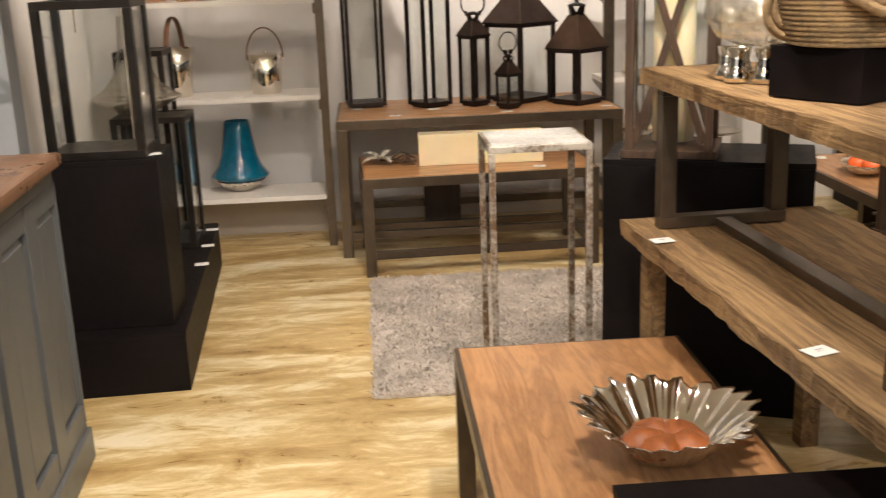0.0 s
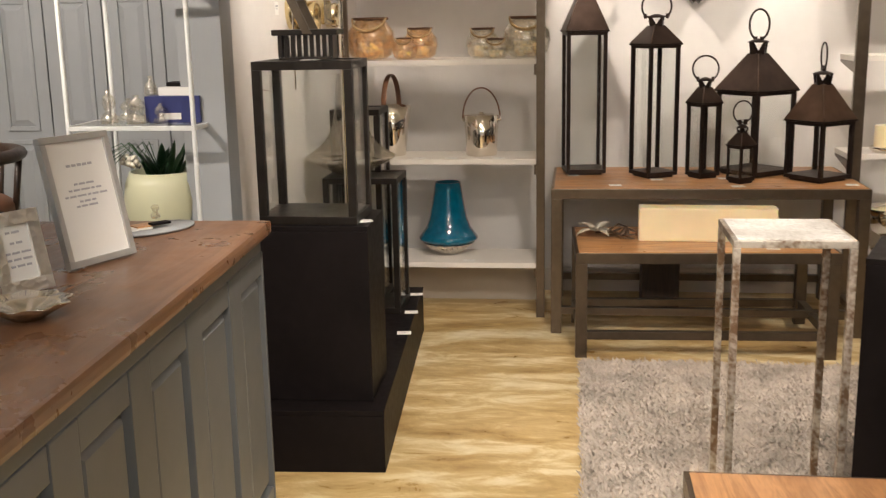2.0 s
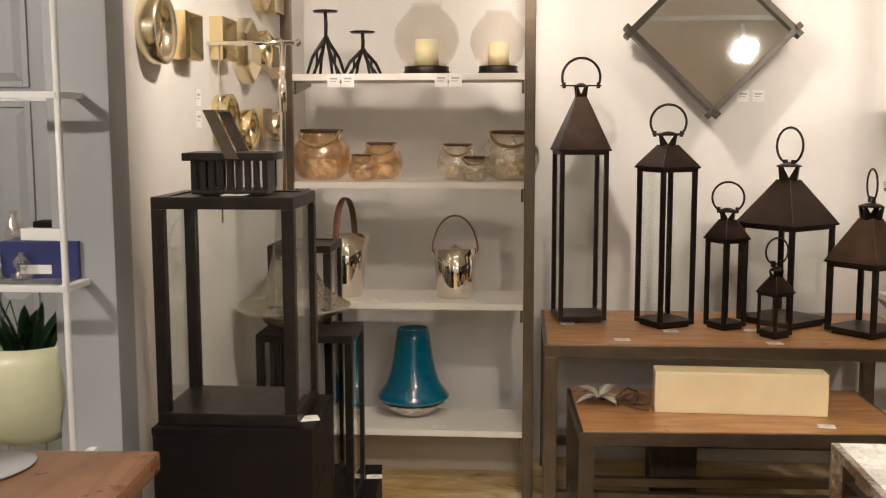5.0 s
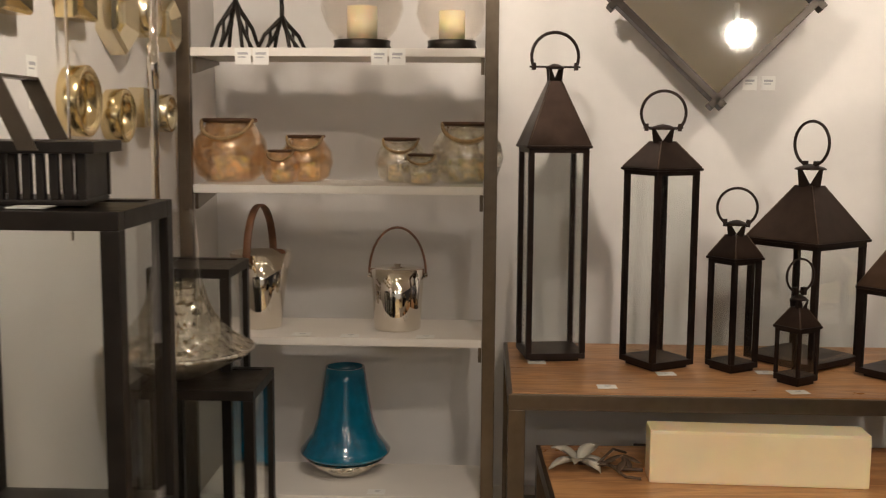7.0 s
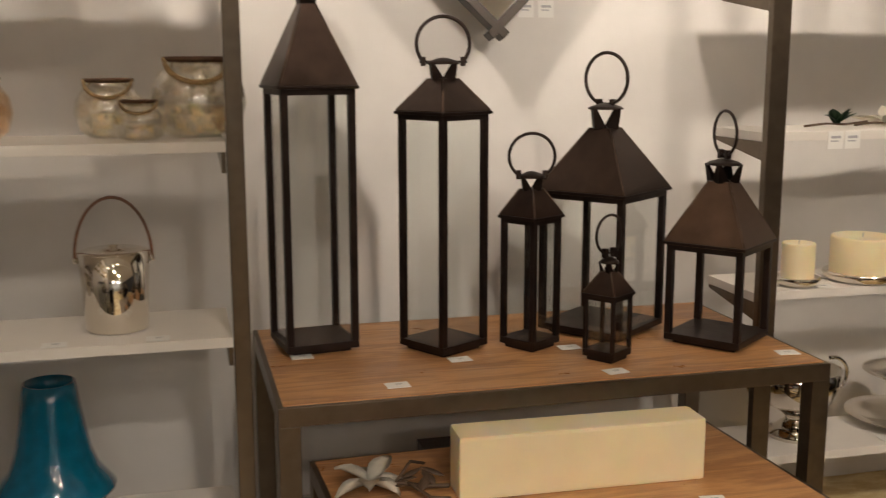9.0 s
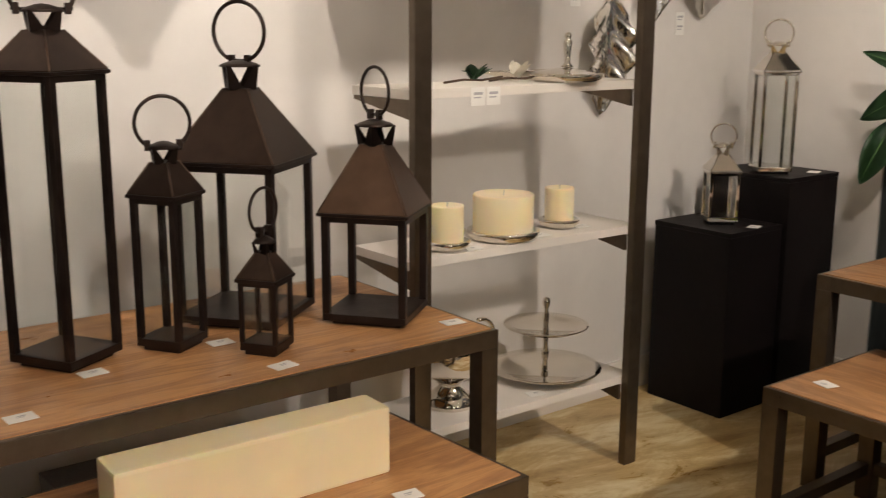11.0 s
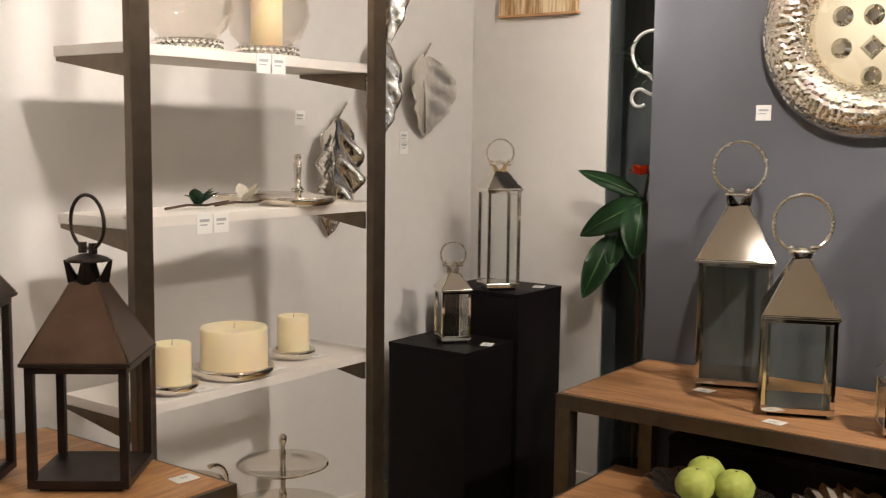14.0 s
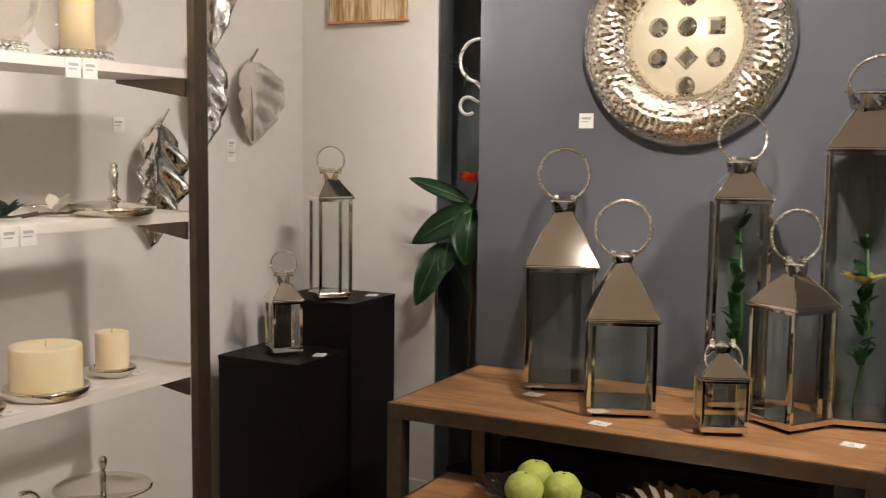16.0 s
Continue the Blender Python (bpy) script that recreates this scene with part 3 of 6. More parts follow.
def lantern(x, y, z, side, body, roof, neck, turn, metal, roof_metal, label, bar=0.016, glass=GLASS, ring=None, ring_h=None, group="", open_glass=True, ring_turn=0.0, ringmetal=None, tilt=0.0, collar=0.0, foot=0.012, crown_turn=None):
    """Square lantern: footed base, four posts, panes, pyramid roof, notched crown, cap and ring handle."""
    t = thing("lantern", pose(x, y, z, 0, 0, turn), label, "lantern", group)
    h = side / 2
    bm = bmesh.new()
    box(bm, -h * 0.82, h * 0.82, -h * 0.82, h * 0.82, 0, foot, 0.002)
    part("foot", bm, BLACK if metal is NICKEL else metal, t, "recessed dark foot")
    bm = bmesh.new()
    box(bm, -h, h, -h, h, foot, foot + 0.02, 0.003)
    part("base", bm, metal, t)
    b0, b1 = foot + 0.02, body
    for sx in (-1, 1):
        for sy in (-1, 1):
            bm = bmesh.new()
            cx, cy = sx * (h - bar / 2), sy * (h - bar / 2)
            box(bm, cx - bar / 2, cx + bar / 2, cy - bar / 2, cy + bar / 2, b0, b1, 0.002)
            part("post", bm, metal, t)
    bm = bmesh.new()
    for q in ((-h, h, -h, -h + bar), (-h, h, h - bar, h), (-h, -h + bar, -h + bar, h - bar), (h - bar, h, -h + bar, h - bar)):
        box(bm, *q, b1 - bar * 0.8, b1, 0.001)
    part("top_rail", bm, metal, t)
    if open_glass:
        for k in range(4):
            bm = bmesh.new()
            box(bm, -h + bar, h - bar, -h + bar * 0.45, -h + bar * 0.45 + 0.003, b0, b1 - bar * 0.8)
            p = part("pane", bm, glass, t, "clear glass pane")
            p.matrix_basis = pose(0, 0, 0, 0, 0, 90 * k)
            clear(p)
    # roof
    c = max(side * 0.14, 0.024) if not collar else collar
    e = h * 1.06
    bm = bmesh.new()
    lo = [bm.verts.new((sx * e, sy * e, body + 0.012)) for sx, sy in ((-1, -1), (1, -1), (1, 1), (-1, 1))]
    mid = [bm.verts.new((sx * e, sy * e, body)) for sx, sy in ((-1, -1), (1, -1), (1, 1), (-1, 1))]
    hi = [bm.verts.new((sx * c, sy * c, body + roof)) for sx, sy in ((-1, -1), (1, -1), (1, 1), (-1, 1))]
    for k in range(4):
        bm.faces.new((mid[k], mid[(k + 1) % 4], lo[(k + 1) % 4], lo[k]))
        bm.faces.new((lo[k], lo[(k + 1) % 4], hi[(k + 1) % 4], hi[k]))
    bm.faces.new(hi)
    bm.faces.new(mid[::-1])
    bmesh.ops.bevel(bm, geom=[ed for ed in bm.edges if ed.calc_length() > roof * 0.9 and abs(ed.verts[0].co.z - ed.verts[1].co.z) > roof * 0.5], offset=0.004, segments=2, affect="EDGES")
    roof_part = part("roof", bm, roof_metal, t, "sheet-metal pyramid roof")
    bright = metal is NICKEL
    for sx, sy in ((-1, -1), (1, -1), (1, 1), (-1, 1)):
        bm = bmesh.new()
        tube(bm, [(sx * (e - 0.002), sy * (e - 0.002), body + 0.012), (sx * (c - 0.001), sy * (c - 0.001), body + roof)], 0.0024, 6, taper=[1.0, 0.75])
        part("hip_edge", bm, BOWLSILVER if bright else WORNBRONZE, roof_part, "polished hip edge" if bright else "worn lighter hip edge")
    bm = bmesh.new()
    for q in ((-e - 0.003, e + 0.003, -e - 0.003, -e + 0.004), (-e - 0.003, e + 0.003, e - 0.004, e + 0.003), (-e - 0.003, -e + 0.004, -e + 0.004, e - 0.004), (e - 0.004, e + 0.003, -e + 0.004, e - 0.004)):
        box(bm, *q, body + 0.001, body + 0.010, 0.003)
    part("eave_bead", bm, BOWLSILVER if bright else metal, roof_part, "rolled bright eave bead" if bright else "")
    # crown with a V cut in each side
    bm = bmesh.new()
    zt, zb, f = body + roof + neck, body + roof - 0.004, 1.18
    for k in range(4):
        q = pose(0, 0, 0, 0, 0, 90 * k)
        a = [q @ Vector(p) for p in ((-c, -c, zb), (c, -c, zb), (c * f, -c * f, zt), (c * 0.84, -c * f, zt), (0, -c * 1.02, zb + neck * 0.10), (-c * 0.84, -c * f, zt), (-c * f, -c * f, zt))]
        vs = [bm.verts.new(p) for p in a]
        bm.faces.new((vs[0], vs[4], vs[5], vs[6]))
        bm.faces.new((vs[0], vs[1], vs[4]))
        bm.faces.new((vs[1], vs[2], vs[3], vs[4]))
    bmesh.ops.solidify(bm, geom=bm.faces[:], thickness=0.002)
    cr = part("crown", bm, metal, t, "notched metal crown")
    cr.matrix_basis = pose(0, 0, 0, 0, 0, ring_turn if crown_turn is None else crown_turn)
    bm = bmesh.new()
    lathe(bm, [(0, zt + 0.016), (c * 0.5, zt + 0.014), (c * 1.25, zt + 0.006), (c * 1.5, zt + 0.001), (c * 1.5, zt - 0.003), (0, zt - 0.003)], 28)
    part("cap", bm, metal, cr, "round domed cap")
    rr = ring or max(side * 0.24, 0.05)
    bm = bmesh.new()
    cen = (ring_h or rr * 1.75) - rr
    dip = math.degrees(math.asin(min(cen / rr, 0.95)))
    pts = arc(rr, -dip, 180 + dip, 30, (0, 0, cen))
    tube(bm, pts, max(rr * 0.07, 0.004), 8)
    pr = pts[0]
    for sx in (-1, 1):
        box(bm, sx * abs(pr[0]) - 0.007, sx * abs(pr[0]) + 0.007, -0.008, 0.008, pr[2] - 0.012, pr[2] + 0.014, 0.002)
        tube(bm, [(sx * abs(pr[0]) * 1.2, 0, pr[2]), (0, 0, pr[2])], 0.004, 6)
    hd = part("ring_handle", bm, ringmetal or metal, t, "ring carrying handle")
    hd.matrix_basis = pose(0, 0, zt + 0.004, tilt, 0, ring_turn)
    return t


def tube_table(x0, x1, y0, y1, top, leg, label, apron=0.05, wood_mat=OAK, low=None, group="", name="console_table", stretch_sides="xy", turn=0.0):
    """Square-tube steel table with an inset wooden top."""
    t = thing(name, pose(x0, y0, 0, 0, 0, turn), label, "table", group)
    w, d = x1 - x0, y1 - y0
    for px in (0, w - leg):
        for py in (0, d - leg):
            block("leg", (px, px + leg, py, py + leg, 0, top - apron), STEEL, t, 0.003)
    for q in ((0, w, 0, leg), (0, w, d - leg, d), (0, leg, leg, d - leg), (w - leg, w, leg, d - leg)):
        block("apron", (*q, top - apron, top), STEEL, t, 0.003)
    b = 0.014
    block("tabletop", (b, w - b, b, d - b, top - 0.012, top + 0.003), wood_mat, t, 0.002, "honey oak inset top")
    if low is not None:
        s = leg * 0.7
        for q in ((leg, w - leg, 0.005, 0.005 + s), (leg, w - leg, d - s - 0.005, d - 0.005)):
            block("stretcher", (*q, low, low + s), STEEL, t, 0.003)
        if "y" in stretch_sides:
            for q in ((0.005, 0.005 + s, leg, d - leg), (w - s - 0.005, w - 0.005, leg, d - leg)):
                block("stretcher", (*q, low, low + s), STEEL, t, 0.003)
    return t


def shelf_unit(x0, x1, yf, yb, levels, label, post=0.045, outer=False, wide=0.085, name="display_shelf"):
    """Two tall flat steel uprights with bracketed white shelves."""
    t = thing(name, pose(0, 0, 0), label, "shelving")
    for px in (x0, x1 - post):
        block("upright", (px, px + post, yf, yf + 0.03, 0, CEIL - 0.002), STEEL, t, 0.003)
    for z in levels:
        block("shelf_board", (x0 + 0.002 if outer else x0 + post + 0.002, x1 - 0.002 if outer else x1 - post - 0.002, yf + (0.032 if outer else 0.006), yb, z - 0.028, z), SHELFWHITE, t, 0.002, "white shelf board")
        for px in (x0, x1 - post):
            bm = bmesh.new()
            inn = (px + 0.002 if outer else px + post + 0.001) if px == x0 else px - 0.013
            vs = box(bm, inn, inn + 0.012, yf + 0.031, yb - 0.01, z - 0.085, z - 0.029)
            for v in vs:
                if v.co.z < z - 0.06 and v.co.y > yf + 0.2:
                    v.co.z += 0.045
            part("bracket", bm, STEEL, t, "wedge-shaped steel bracket")
    return t


def pillar_candle(x, y, z, r, h, group="", holder=True):
    if holder:
        bm = bmesh.new()
        lathe(bm, [(0, 0), (r * 0.95, 0), (r * 1.14, 0.006), (r + 0.018, 0.016), (r + 0.021, 0.024), (r + 0.018, 0.031), (r + 0.010, 0.032), (r * 1.02, 0.018), (0, 0.014)], 96, wave=0.008, waves=12)
        d = finish("candle_dish", bm, NICKEL, m=pose(x, y, z))
        tagged(d, "polished silver beaded dish holding a pillar candle", "candle holder", "silver candle dishes")
        z += 0.0145
    t = thing("pillar_candle", pose(x, y, z), "thick ivory pillar candle", "candle", group)
    bm = bmesh.new()
    lathe(bm, [(0, 0), (r * 0.99, 0), (r, 0.004), (r, h - 0.006), (r * 0.97, h), (r * 0.8, h - 0.002), (r * 0.3, h - 0.006), (0, h - 0.007)], 40)
    part("wax", bm, WAX, t)
    bm = bmesh.new()
    tube(bm, [(0, 0, h - 0.008), (0.001, 0, h + 0.004), (0.003, 0.001, h + 0.010)], 0.0012, 5)
    part("wick", bm, INK, t)
    return t

# ---- lantern wall: console, nest table, lanterns ----
TOP = 0.753
tube_table(0.10, 1.64, 5.67, 6.46, 0.75, 0.055, "steel console table with honey oak top holding bronze lanterns", low=0.10, stretch_sides="y")
tube_table(0.225, 1.435, 5.275, 5.92, 0.51, 0.055, "low steel nesting table with honey oak top tucked under the console", low=0.09, name="nesting_table", turn=2.0)
G = "bronze lanterns on the console"
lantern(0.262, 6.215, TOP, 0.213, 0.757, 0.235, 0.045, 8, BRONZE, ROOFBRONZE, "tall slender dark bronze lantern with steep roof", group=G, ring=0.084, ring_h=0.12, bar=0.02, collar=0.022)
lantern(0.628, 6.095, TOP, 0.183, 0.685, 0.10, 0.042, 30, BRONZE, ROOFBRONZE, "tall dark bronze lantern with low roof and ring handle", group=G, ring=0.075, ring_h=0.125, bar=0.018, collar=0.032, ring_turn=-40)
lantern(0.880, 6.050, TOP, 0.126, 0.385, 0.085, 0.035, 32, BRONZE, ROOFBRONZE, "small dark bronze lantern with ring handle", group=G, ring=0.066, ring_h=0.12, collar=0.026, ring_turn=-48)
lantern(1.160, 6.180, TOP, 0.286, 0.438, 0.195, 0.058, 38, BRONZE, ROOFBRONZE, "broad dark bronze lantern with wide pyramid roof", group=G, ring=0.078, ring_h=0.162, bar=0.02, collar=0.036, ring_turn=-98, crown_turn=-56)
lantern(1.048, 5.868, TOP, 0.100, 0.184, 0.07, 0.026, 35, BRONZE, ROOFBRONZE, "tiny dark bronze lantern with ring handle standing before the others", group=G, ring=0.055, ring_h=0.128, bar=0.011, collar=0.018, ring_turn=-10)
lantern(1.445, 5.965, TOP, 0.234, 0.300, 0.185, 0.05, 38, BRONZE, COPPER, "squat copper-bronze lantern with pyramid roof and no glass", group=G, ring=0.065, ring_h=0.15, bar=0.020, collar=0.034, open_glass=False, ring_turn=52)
for x, y, a in ((0.21, 6.10, 3), (0.42, 5.77, 2), (0.64, 5.96, 5), (0.985, 6.0, 0), (1.02, 5.74, 8), (1.575, 5.787, -6)):
    price_tag(x, y, TOP, a)
price_tag(1.14, 5.40, 0.513, -8)

# ivory block candle, magnolia sprig, dark box
cb = tagged(block("block_candle", (0, 0.655, 0, 0.11, 0, 0.165), WAX, bev=0.010, m=pose(0.527, 5.55, 0.513, 0, 0, -2)), "long rectangular ivory block candle lying on the nesting table", "candle")
sp = thing("magnolia_sprig", pose(0.325, 5.66, 0.513) @ Matrix.Diagonal((1.12, 1.12, 1.12, 1)), "white silk magnolia sprig with brown stem", "flower")
for i in range(7):
    a = 0.9 * i
    bm = bmesh.new()
    L = 0.085 + 0.012 * (i % 3)
    for k in range(6):
        u = k / 5
        w = 0.026 * math.sin(math.pi * (0.12 + 0.86 * u))
        cz = 0.03 + 0.075 * u * (0.5 + 0.5 * (i % 2)) - 0.05 * u * u
        c = Vector((math.cos(a) * L * u, math.sin(a) * L * u, cz))
        s = Vector((-math.sin(a), math.cos(a), 0)) * w
        bm.verts.new(c + s), bm.verts.new(c + Vector((0, 0, -0.006))), bm.verts.new(c - s)
    bm.verts.ensure_lookup_table()
    for k in range(5):
        for j in range(2):
            f = bm.faces.new([bm.verts[3 * k + j], bm.verts[3 * k + j + 1], bm.verts[3 * k + j + 4], bm.verts[3 * k + j + 3]])
            f.smooth = True
    bmesh.ops.solidify(bm, geom=bm.faces[:], thickness=0.0015)
    part("petal", bm, PETAL, sp)
bm = bmesh.new()
tube(bm, [(0, 0, 0.02), (0.06, -0.03, 0.03), (0.12, -0.02, 0.012), (0.17, -0.05, 0.02)], 0.005, 6)
tube(bm, [(0.08, -0.03, 0.028), (0.12, -0.08, 0.01), (0.16, -0.10, 0.012)], 0.004, 6)
tube(bm, [(0.05, -0.03, 0.03), (0.10, 0.04, 0.05), (0.14, 0.07, 0.03)], 0.004, 6)
part("stem", bm, STEM, sp)
for i in range(6):
    bm = bmesh.new()
    vs = lathe(bm, [(0.0, -0.03), (0.010, -0.015), (0.013, 0), (0.009, 0.018), (0, 0.032)], 8, m=pose(0.06 + 0.018 * i, -0.04 + 0.03 * (i % 3), 0.028, 70, 0, 50 * i) @ Matrix.Diagonal((1, 0.3, 1, 1)))
    part("leaf", bm, STEM, sp, "dry brown leaf")
tagged(block("wood_block", (-0.10, 0.10, -0.1, 0.1, 0, 0.42), DARKWOOD, bev=0.006, m=pose(0.68, 6.15, 0.0)), "dark stained wooden block stool beneath the tables", "stool")

# diamond mirror
mi = thing("diamond_mirror", pose(0.848, 6.37, 2.035, -10, 0, 0), "square mirror hung on its corner in a dark iron frame", "mirror")
tilt45 = pose(0, 0, 0, 0, 45, 0)
S = 0.262
bm = bmesh.new()
box(bm, -S + 0.02, S - 0.02, -0.008, 0.0, -S + 0.02, S - 0.02, m=tilt45)
part("mirror_glass", bm, MIRROR, mi, "clear mirror glass")
for k in range(4):
    bm = bmesh.new()
    box(bm, -S - 0.028, S + 0.028, -0.03, 0.02, S - 0.022, S + 0.006, 0.003)
    p = part("frame_bar", bm, DARKSTEEL, mi)
    p.matrix_basis = pose(0, 0, 0, 0, 45 + 90 * k, 0)
bm = bmesh.new()
box(bm, -0.03, 0.03, 0.02, 0.17, 0.16, 0.2)
part("wall_bracket", bm, DARKSTEEL, mi)
edge_tag(1.03, Y_BACK - 0.001, 1.755)
edge_tag(1.10, Y_BACK - 0.001, 1.755)

# ---- shelf unit A ----
yA, xA0, xA1 = 5.955, -1.015, 0.06
unitA = shelf_unit(xA0, xA1, yA, 6.318, (0.30, 0.862, 1.383, 1.84), "tall steel display unit with white shelves of glassware")
block("kick_board", (xA0 + 0.05, xA1 - 0.05, 6.325, 6.345, 0.0, 0.27), SHELFEDGE, unitA, 0.002, "beige kick board under the lowest shelf")


def glass_jar(x, y, z, r, h, mat, label):
    t = thing("glass_jar", pose(x, y, z), label, "jar", "crackled glass jars")
    bm = bmesh.new()
    k = r
    lathe(bm, [(0, 0.001), (k * 0.6, 0.001), (k * 0.86, h * 0.12), (k, h * 0.42), (k * 0.93, h * 0.66), (k * 0.68, h * 0.88), (k * 0.6, h * 0.94), (k * 0.66, h), (k * 0.6, h), (k * 0.56, h * 0.93), (k * 0.64, h * 0.87), (k * 0.9, h * 0.65), (k * 0.965, h * 0.42), (k * 0.82, h * 0.13), (k * 0.56, 0.006), (0, 0.006)], 40)
    clear(part("glass_body", bm, mat, t))
    bm = bmesh.new()
    tube(bm, arc(k * 0.665, 0, 345, 24, (0, 0, h * 0.97), "xy"), k * 0.06, 8, closed=False)
    part("rim_band", bm, RUSTRIM, t, "rusty wire rim band")
    bm = bmesh.new()
    pts = [(k * 0.66 * math.cos(u), -k * (0.25 + 0.75 * math.sin(u)) , h * (0.97 - 0.28 * math.sin(u))) for u in [math.pi * i / 14 for i in range(15)]]
    tube(bm, pts, k * 0.055, 7)
    part("rope_handle", bm, ROPE, t, "drooping rope handle")
    bm = bmesh.new()
    lathe(bm, [(0, 0.007), (k * 0.5, 0.007), (k * 0.5, h * 0.4), (0, h * 0.4)], 24)
    part("candle", bm, WAX, t, "ivory candle inside")
    return t


zA = 1.3835
glass_jar(-0.882, 6.14, zA, 0.134, 0.222, AMBER, "large amber crackled glass jar with rusty rim")
glass_jar(-0.685, 6.06, zA, 0.067, 0.115, AMBER, "small amber crackled glass jar with rope handle")
glass_jar(-0.62, 6.19, zA, 0.096, 0.165, AMBER, "medium amber crackled glass jar with rope handle")
glass_jar(-0.28, 6.19, zA, 0.093, 0.158, SILVERGLASS, "medium clear crackled glass jar with rope handle")
glass_jar(-0.20, 6.06, zA, 0.071, 0.105, SILVERGLASS, "small clear crackled glass jar with rope handle")
glass_jar(-0.045, 6.165, zA, 0.130, 0.215, SILVERGLASS, "large clear crackled glass jar with rope handle")


def ice_bucket(x, y, z, r, h, flare, handle_h, turn, label, lid, strap=0.008, thin=0.55):
    t = thing("ice_bucket", pose(x, y, z, 0, 0, turn), label, "ice bucket", "ice buckets")
    bm = bmesh.new()
    prof = [(0, 0.001), (r * 0.92, 0.001), (r * 0.95, 0.006), (r * (0.97 + flare * 0.4), h * 0.5), (r * (1 + flare), h), (r * (1 + flare) * 0.97, h), (r * (0.94 + flare * 0.4), h * 0.5), (r * 0.9, 0.012), (0, 0.012)]
    lathe(bm, prof, 44)
    part("bucket_body", bm, NICKEL, t)
    R = r * (1 + flare)
    if lid:
        bm = bmesh.new()
        lathe(bm, [(0, h + 0.018), (0.014, h + 0.018), (0.010, h + 0.008), (R * 0.8, h + 0.007), (R * 0.99, h + 0.002), (R * 0.99, h - 0.004), (0, h - 0.004)], 40)
        part("lid", bm, NICKEL, t, "flat polished lid with knob")
    bm = bmesh.new()
    pts = [((R + 0.006) * math.cos(u), 0, h * 0.92 + handle_h * math.sin(u)) for u in [math.pi * i / 24 for i in range(25)]]
    tube(bm, pts, strap, 8, flat=thin)
    part("handle", bm, LEATHER, t, "brown leather-wrapped loop handle")
    for sx in (-1, 1):
        bm = bmesh.new()
        lathe(bm, [(0, 0), (0.010, 0), (0.010, 0.012), (0, 0.014)], 12, m=pose(sx * R * 0.99, 0, h * 0.9, 0, 90 * sx, 0))
        part("lug", bm, NICKEL, t)
    return t


ice_bucket(-0.78, 6.14, 0.863, 0.078, 0.27, 0.40, 0.19, 78, "tall flared polished steel bucket with leather handle", False, 0.015, 0.28)
ice_bucket(-0.288, 6.14, 0.863, 0.088, 0.215, 0.08, 0.165, 0, "polished steel ice bucket with lid and leather handle", True)
v = thing("blue_vase", pose(-0.485, 6.2, 0.301), "glossy teal blue bell-shaped vase on a silver bowl base", "vase")
bm = bmesh.new()
lathe(bm, [(0.0, 0.05), (0.12, 0.06), (0.164, 0.085), (0.166, 0.095), (0.15, 0.115), (0.122, 0.155), (0.103, 0.21), (0.090, 0.28), (0.078, 0.36), (0.071, 0.405), (0.066, 0.405), (0.07, 0.36), (0.08, 0.28), (0.09, 0.22), (0.10, 0.17), (0, 0.1)], 56)
part("vase_body", bm, BLUE, v)
bm = bmesh.new()
lathe(bm, [(0, 0), (0.05, 0), (0.07, 0.008), (0.11, 0.035), (0.145, 0.066), (0.14, 0.068), (0.1, 0.045), (0, 0.045)], 48)
part("bowl_base", bm, HAMMER, v, "hammered silver bowl")


def branch_pedestal(x, y, z, h, r):
    t = thing("branch_candlestick", pose(x, y, z), "black iron candlestick on three branching legs", "candlestick", "black candlesticks")
    for k in range(4):
        a = 0.5 + math.pi / 2 * k
        bm = bmesh.new()
        tube(bm, [(r * math.cos(a), r * math.sin(a), 0.004), (r * 0.72 * math.cos(a), r * 0.72 * math.sin(a), h * 0.28), (r * 0.2 * math.cos(a + 0.2), r * 0.2 * math.sin(a + 0.2), h * 0.52), (0.003, 0, h * 0.62)], 0.009, 7, taper=[0.7, 0.8, 1, 1])
        tube(bm, [(r * 0.9 * math.cos(a + 0.55), r * 0.9 * math.sin(a + 0.55), 0.003), (r * 0.6 * math.cos(a + 0.4), r * 0.6 * math.sin(a + 0.4), h * 0.2), (r * 0.5 * math.cos(a + 0.1), r * 0.5 * math.sin(a + 0.1), h * 0.38)], 0.006, 6)
        part("leg", bm, DARKSTEEL, t)
    bm = bmesh.new()
    tube(bm, [(0, 0, h * 0.58), (0.002, 0, h * 0.8), (0, 0, h)], 0.008, 8)
    part("stem", bm, DARKSTEEL, t)
    bm = bmesh.new()
    lathe(bm, [(0, h), (0.05, h), (0.056, h + 0.006), (0.05, h + 0.008), (0, h + 0.005)], 28)
    part("plate", bm, DARKSTEEL, t)
    return t


branch_pedestal(-0.852, 6.12, 1.841, 0.27, 0.085)
branch_pedestal(-0.69, 6.12, 1.841, 0.18, 0.085)


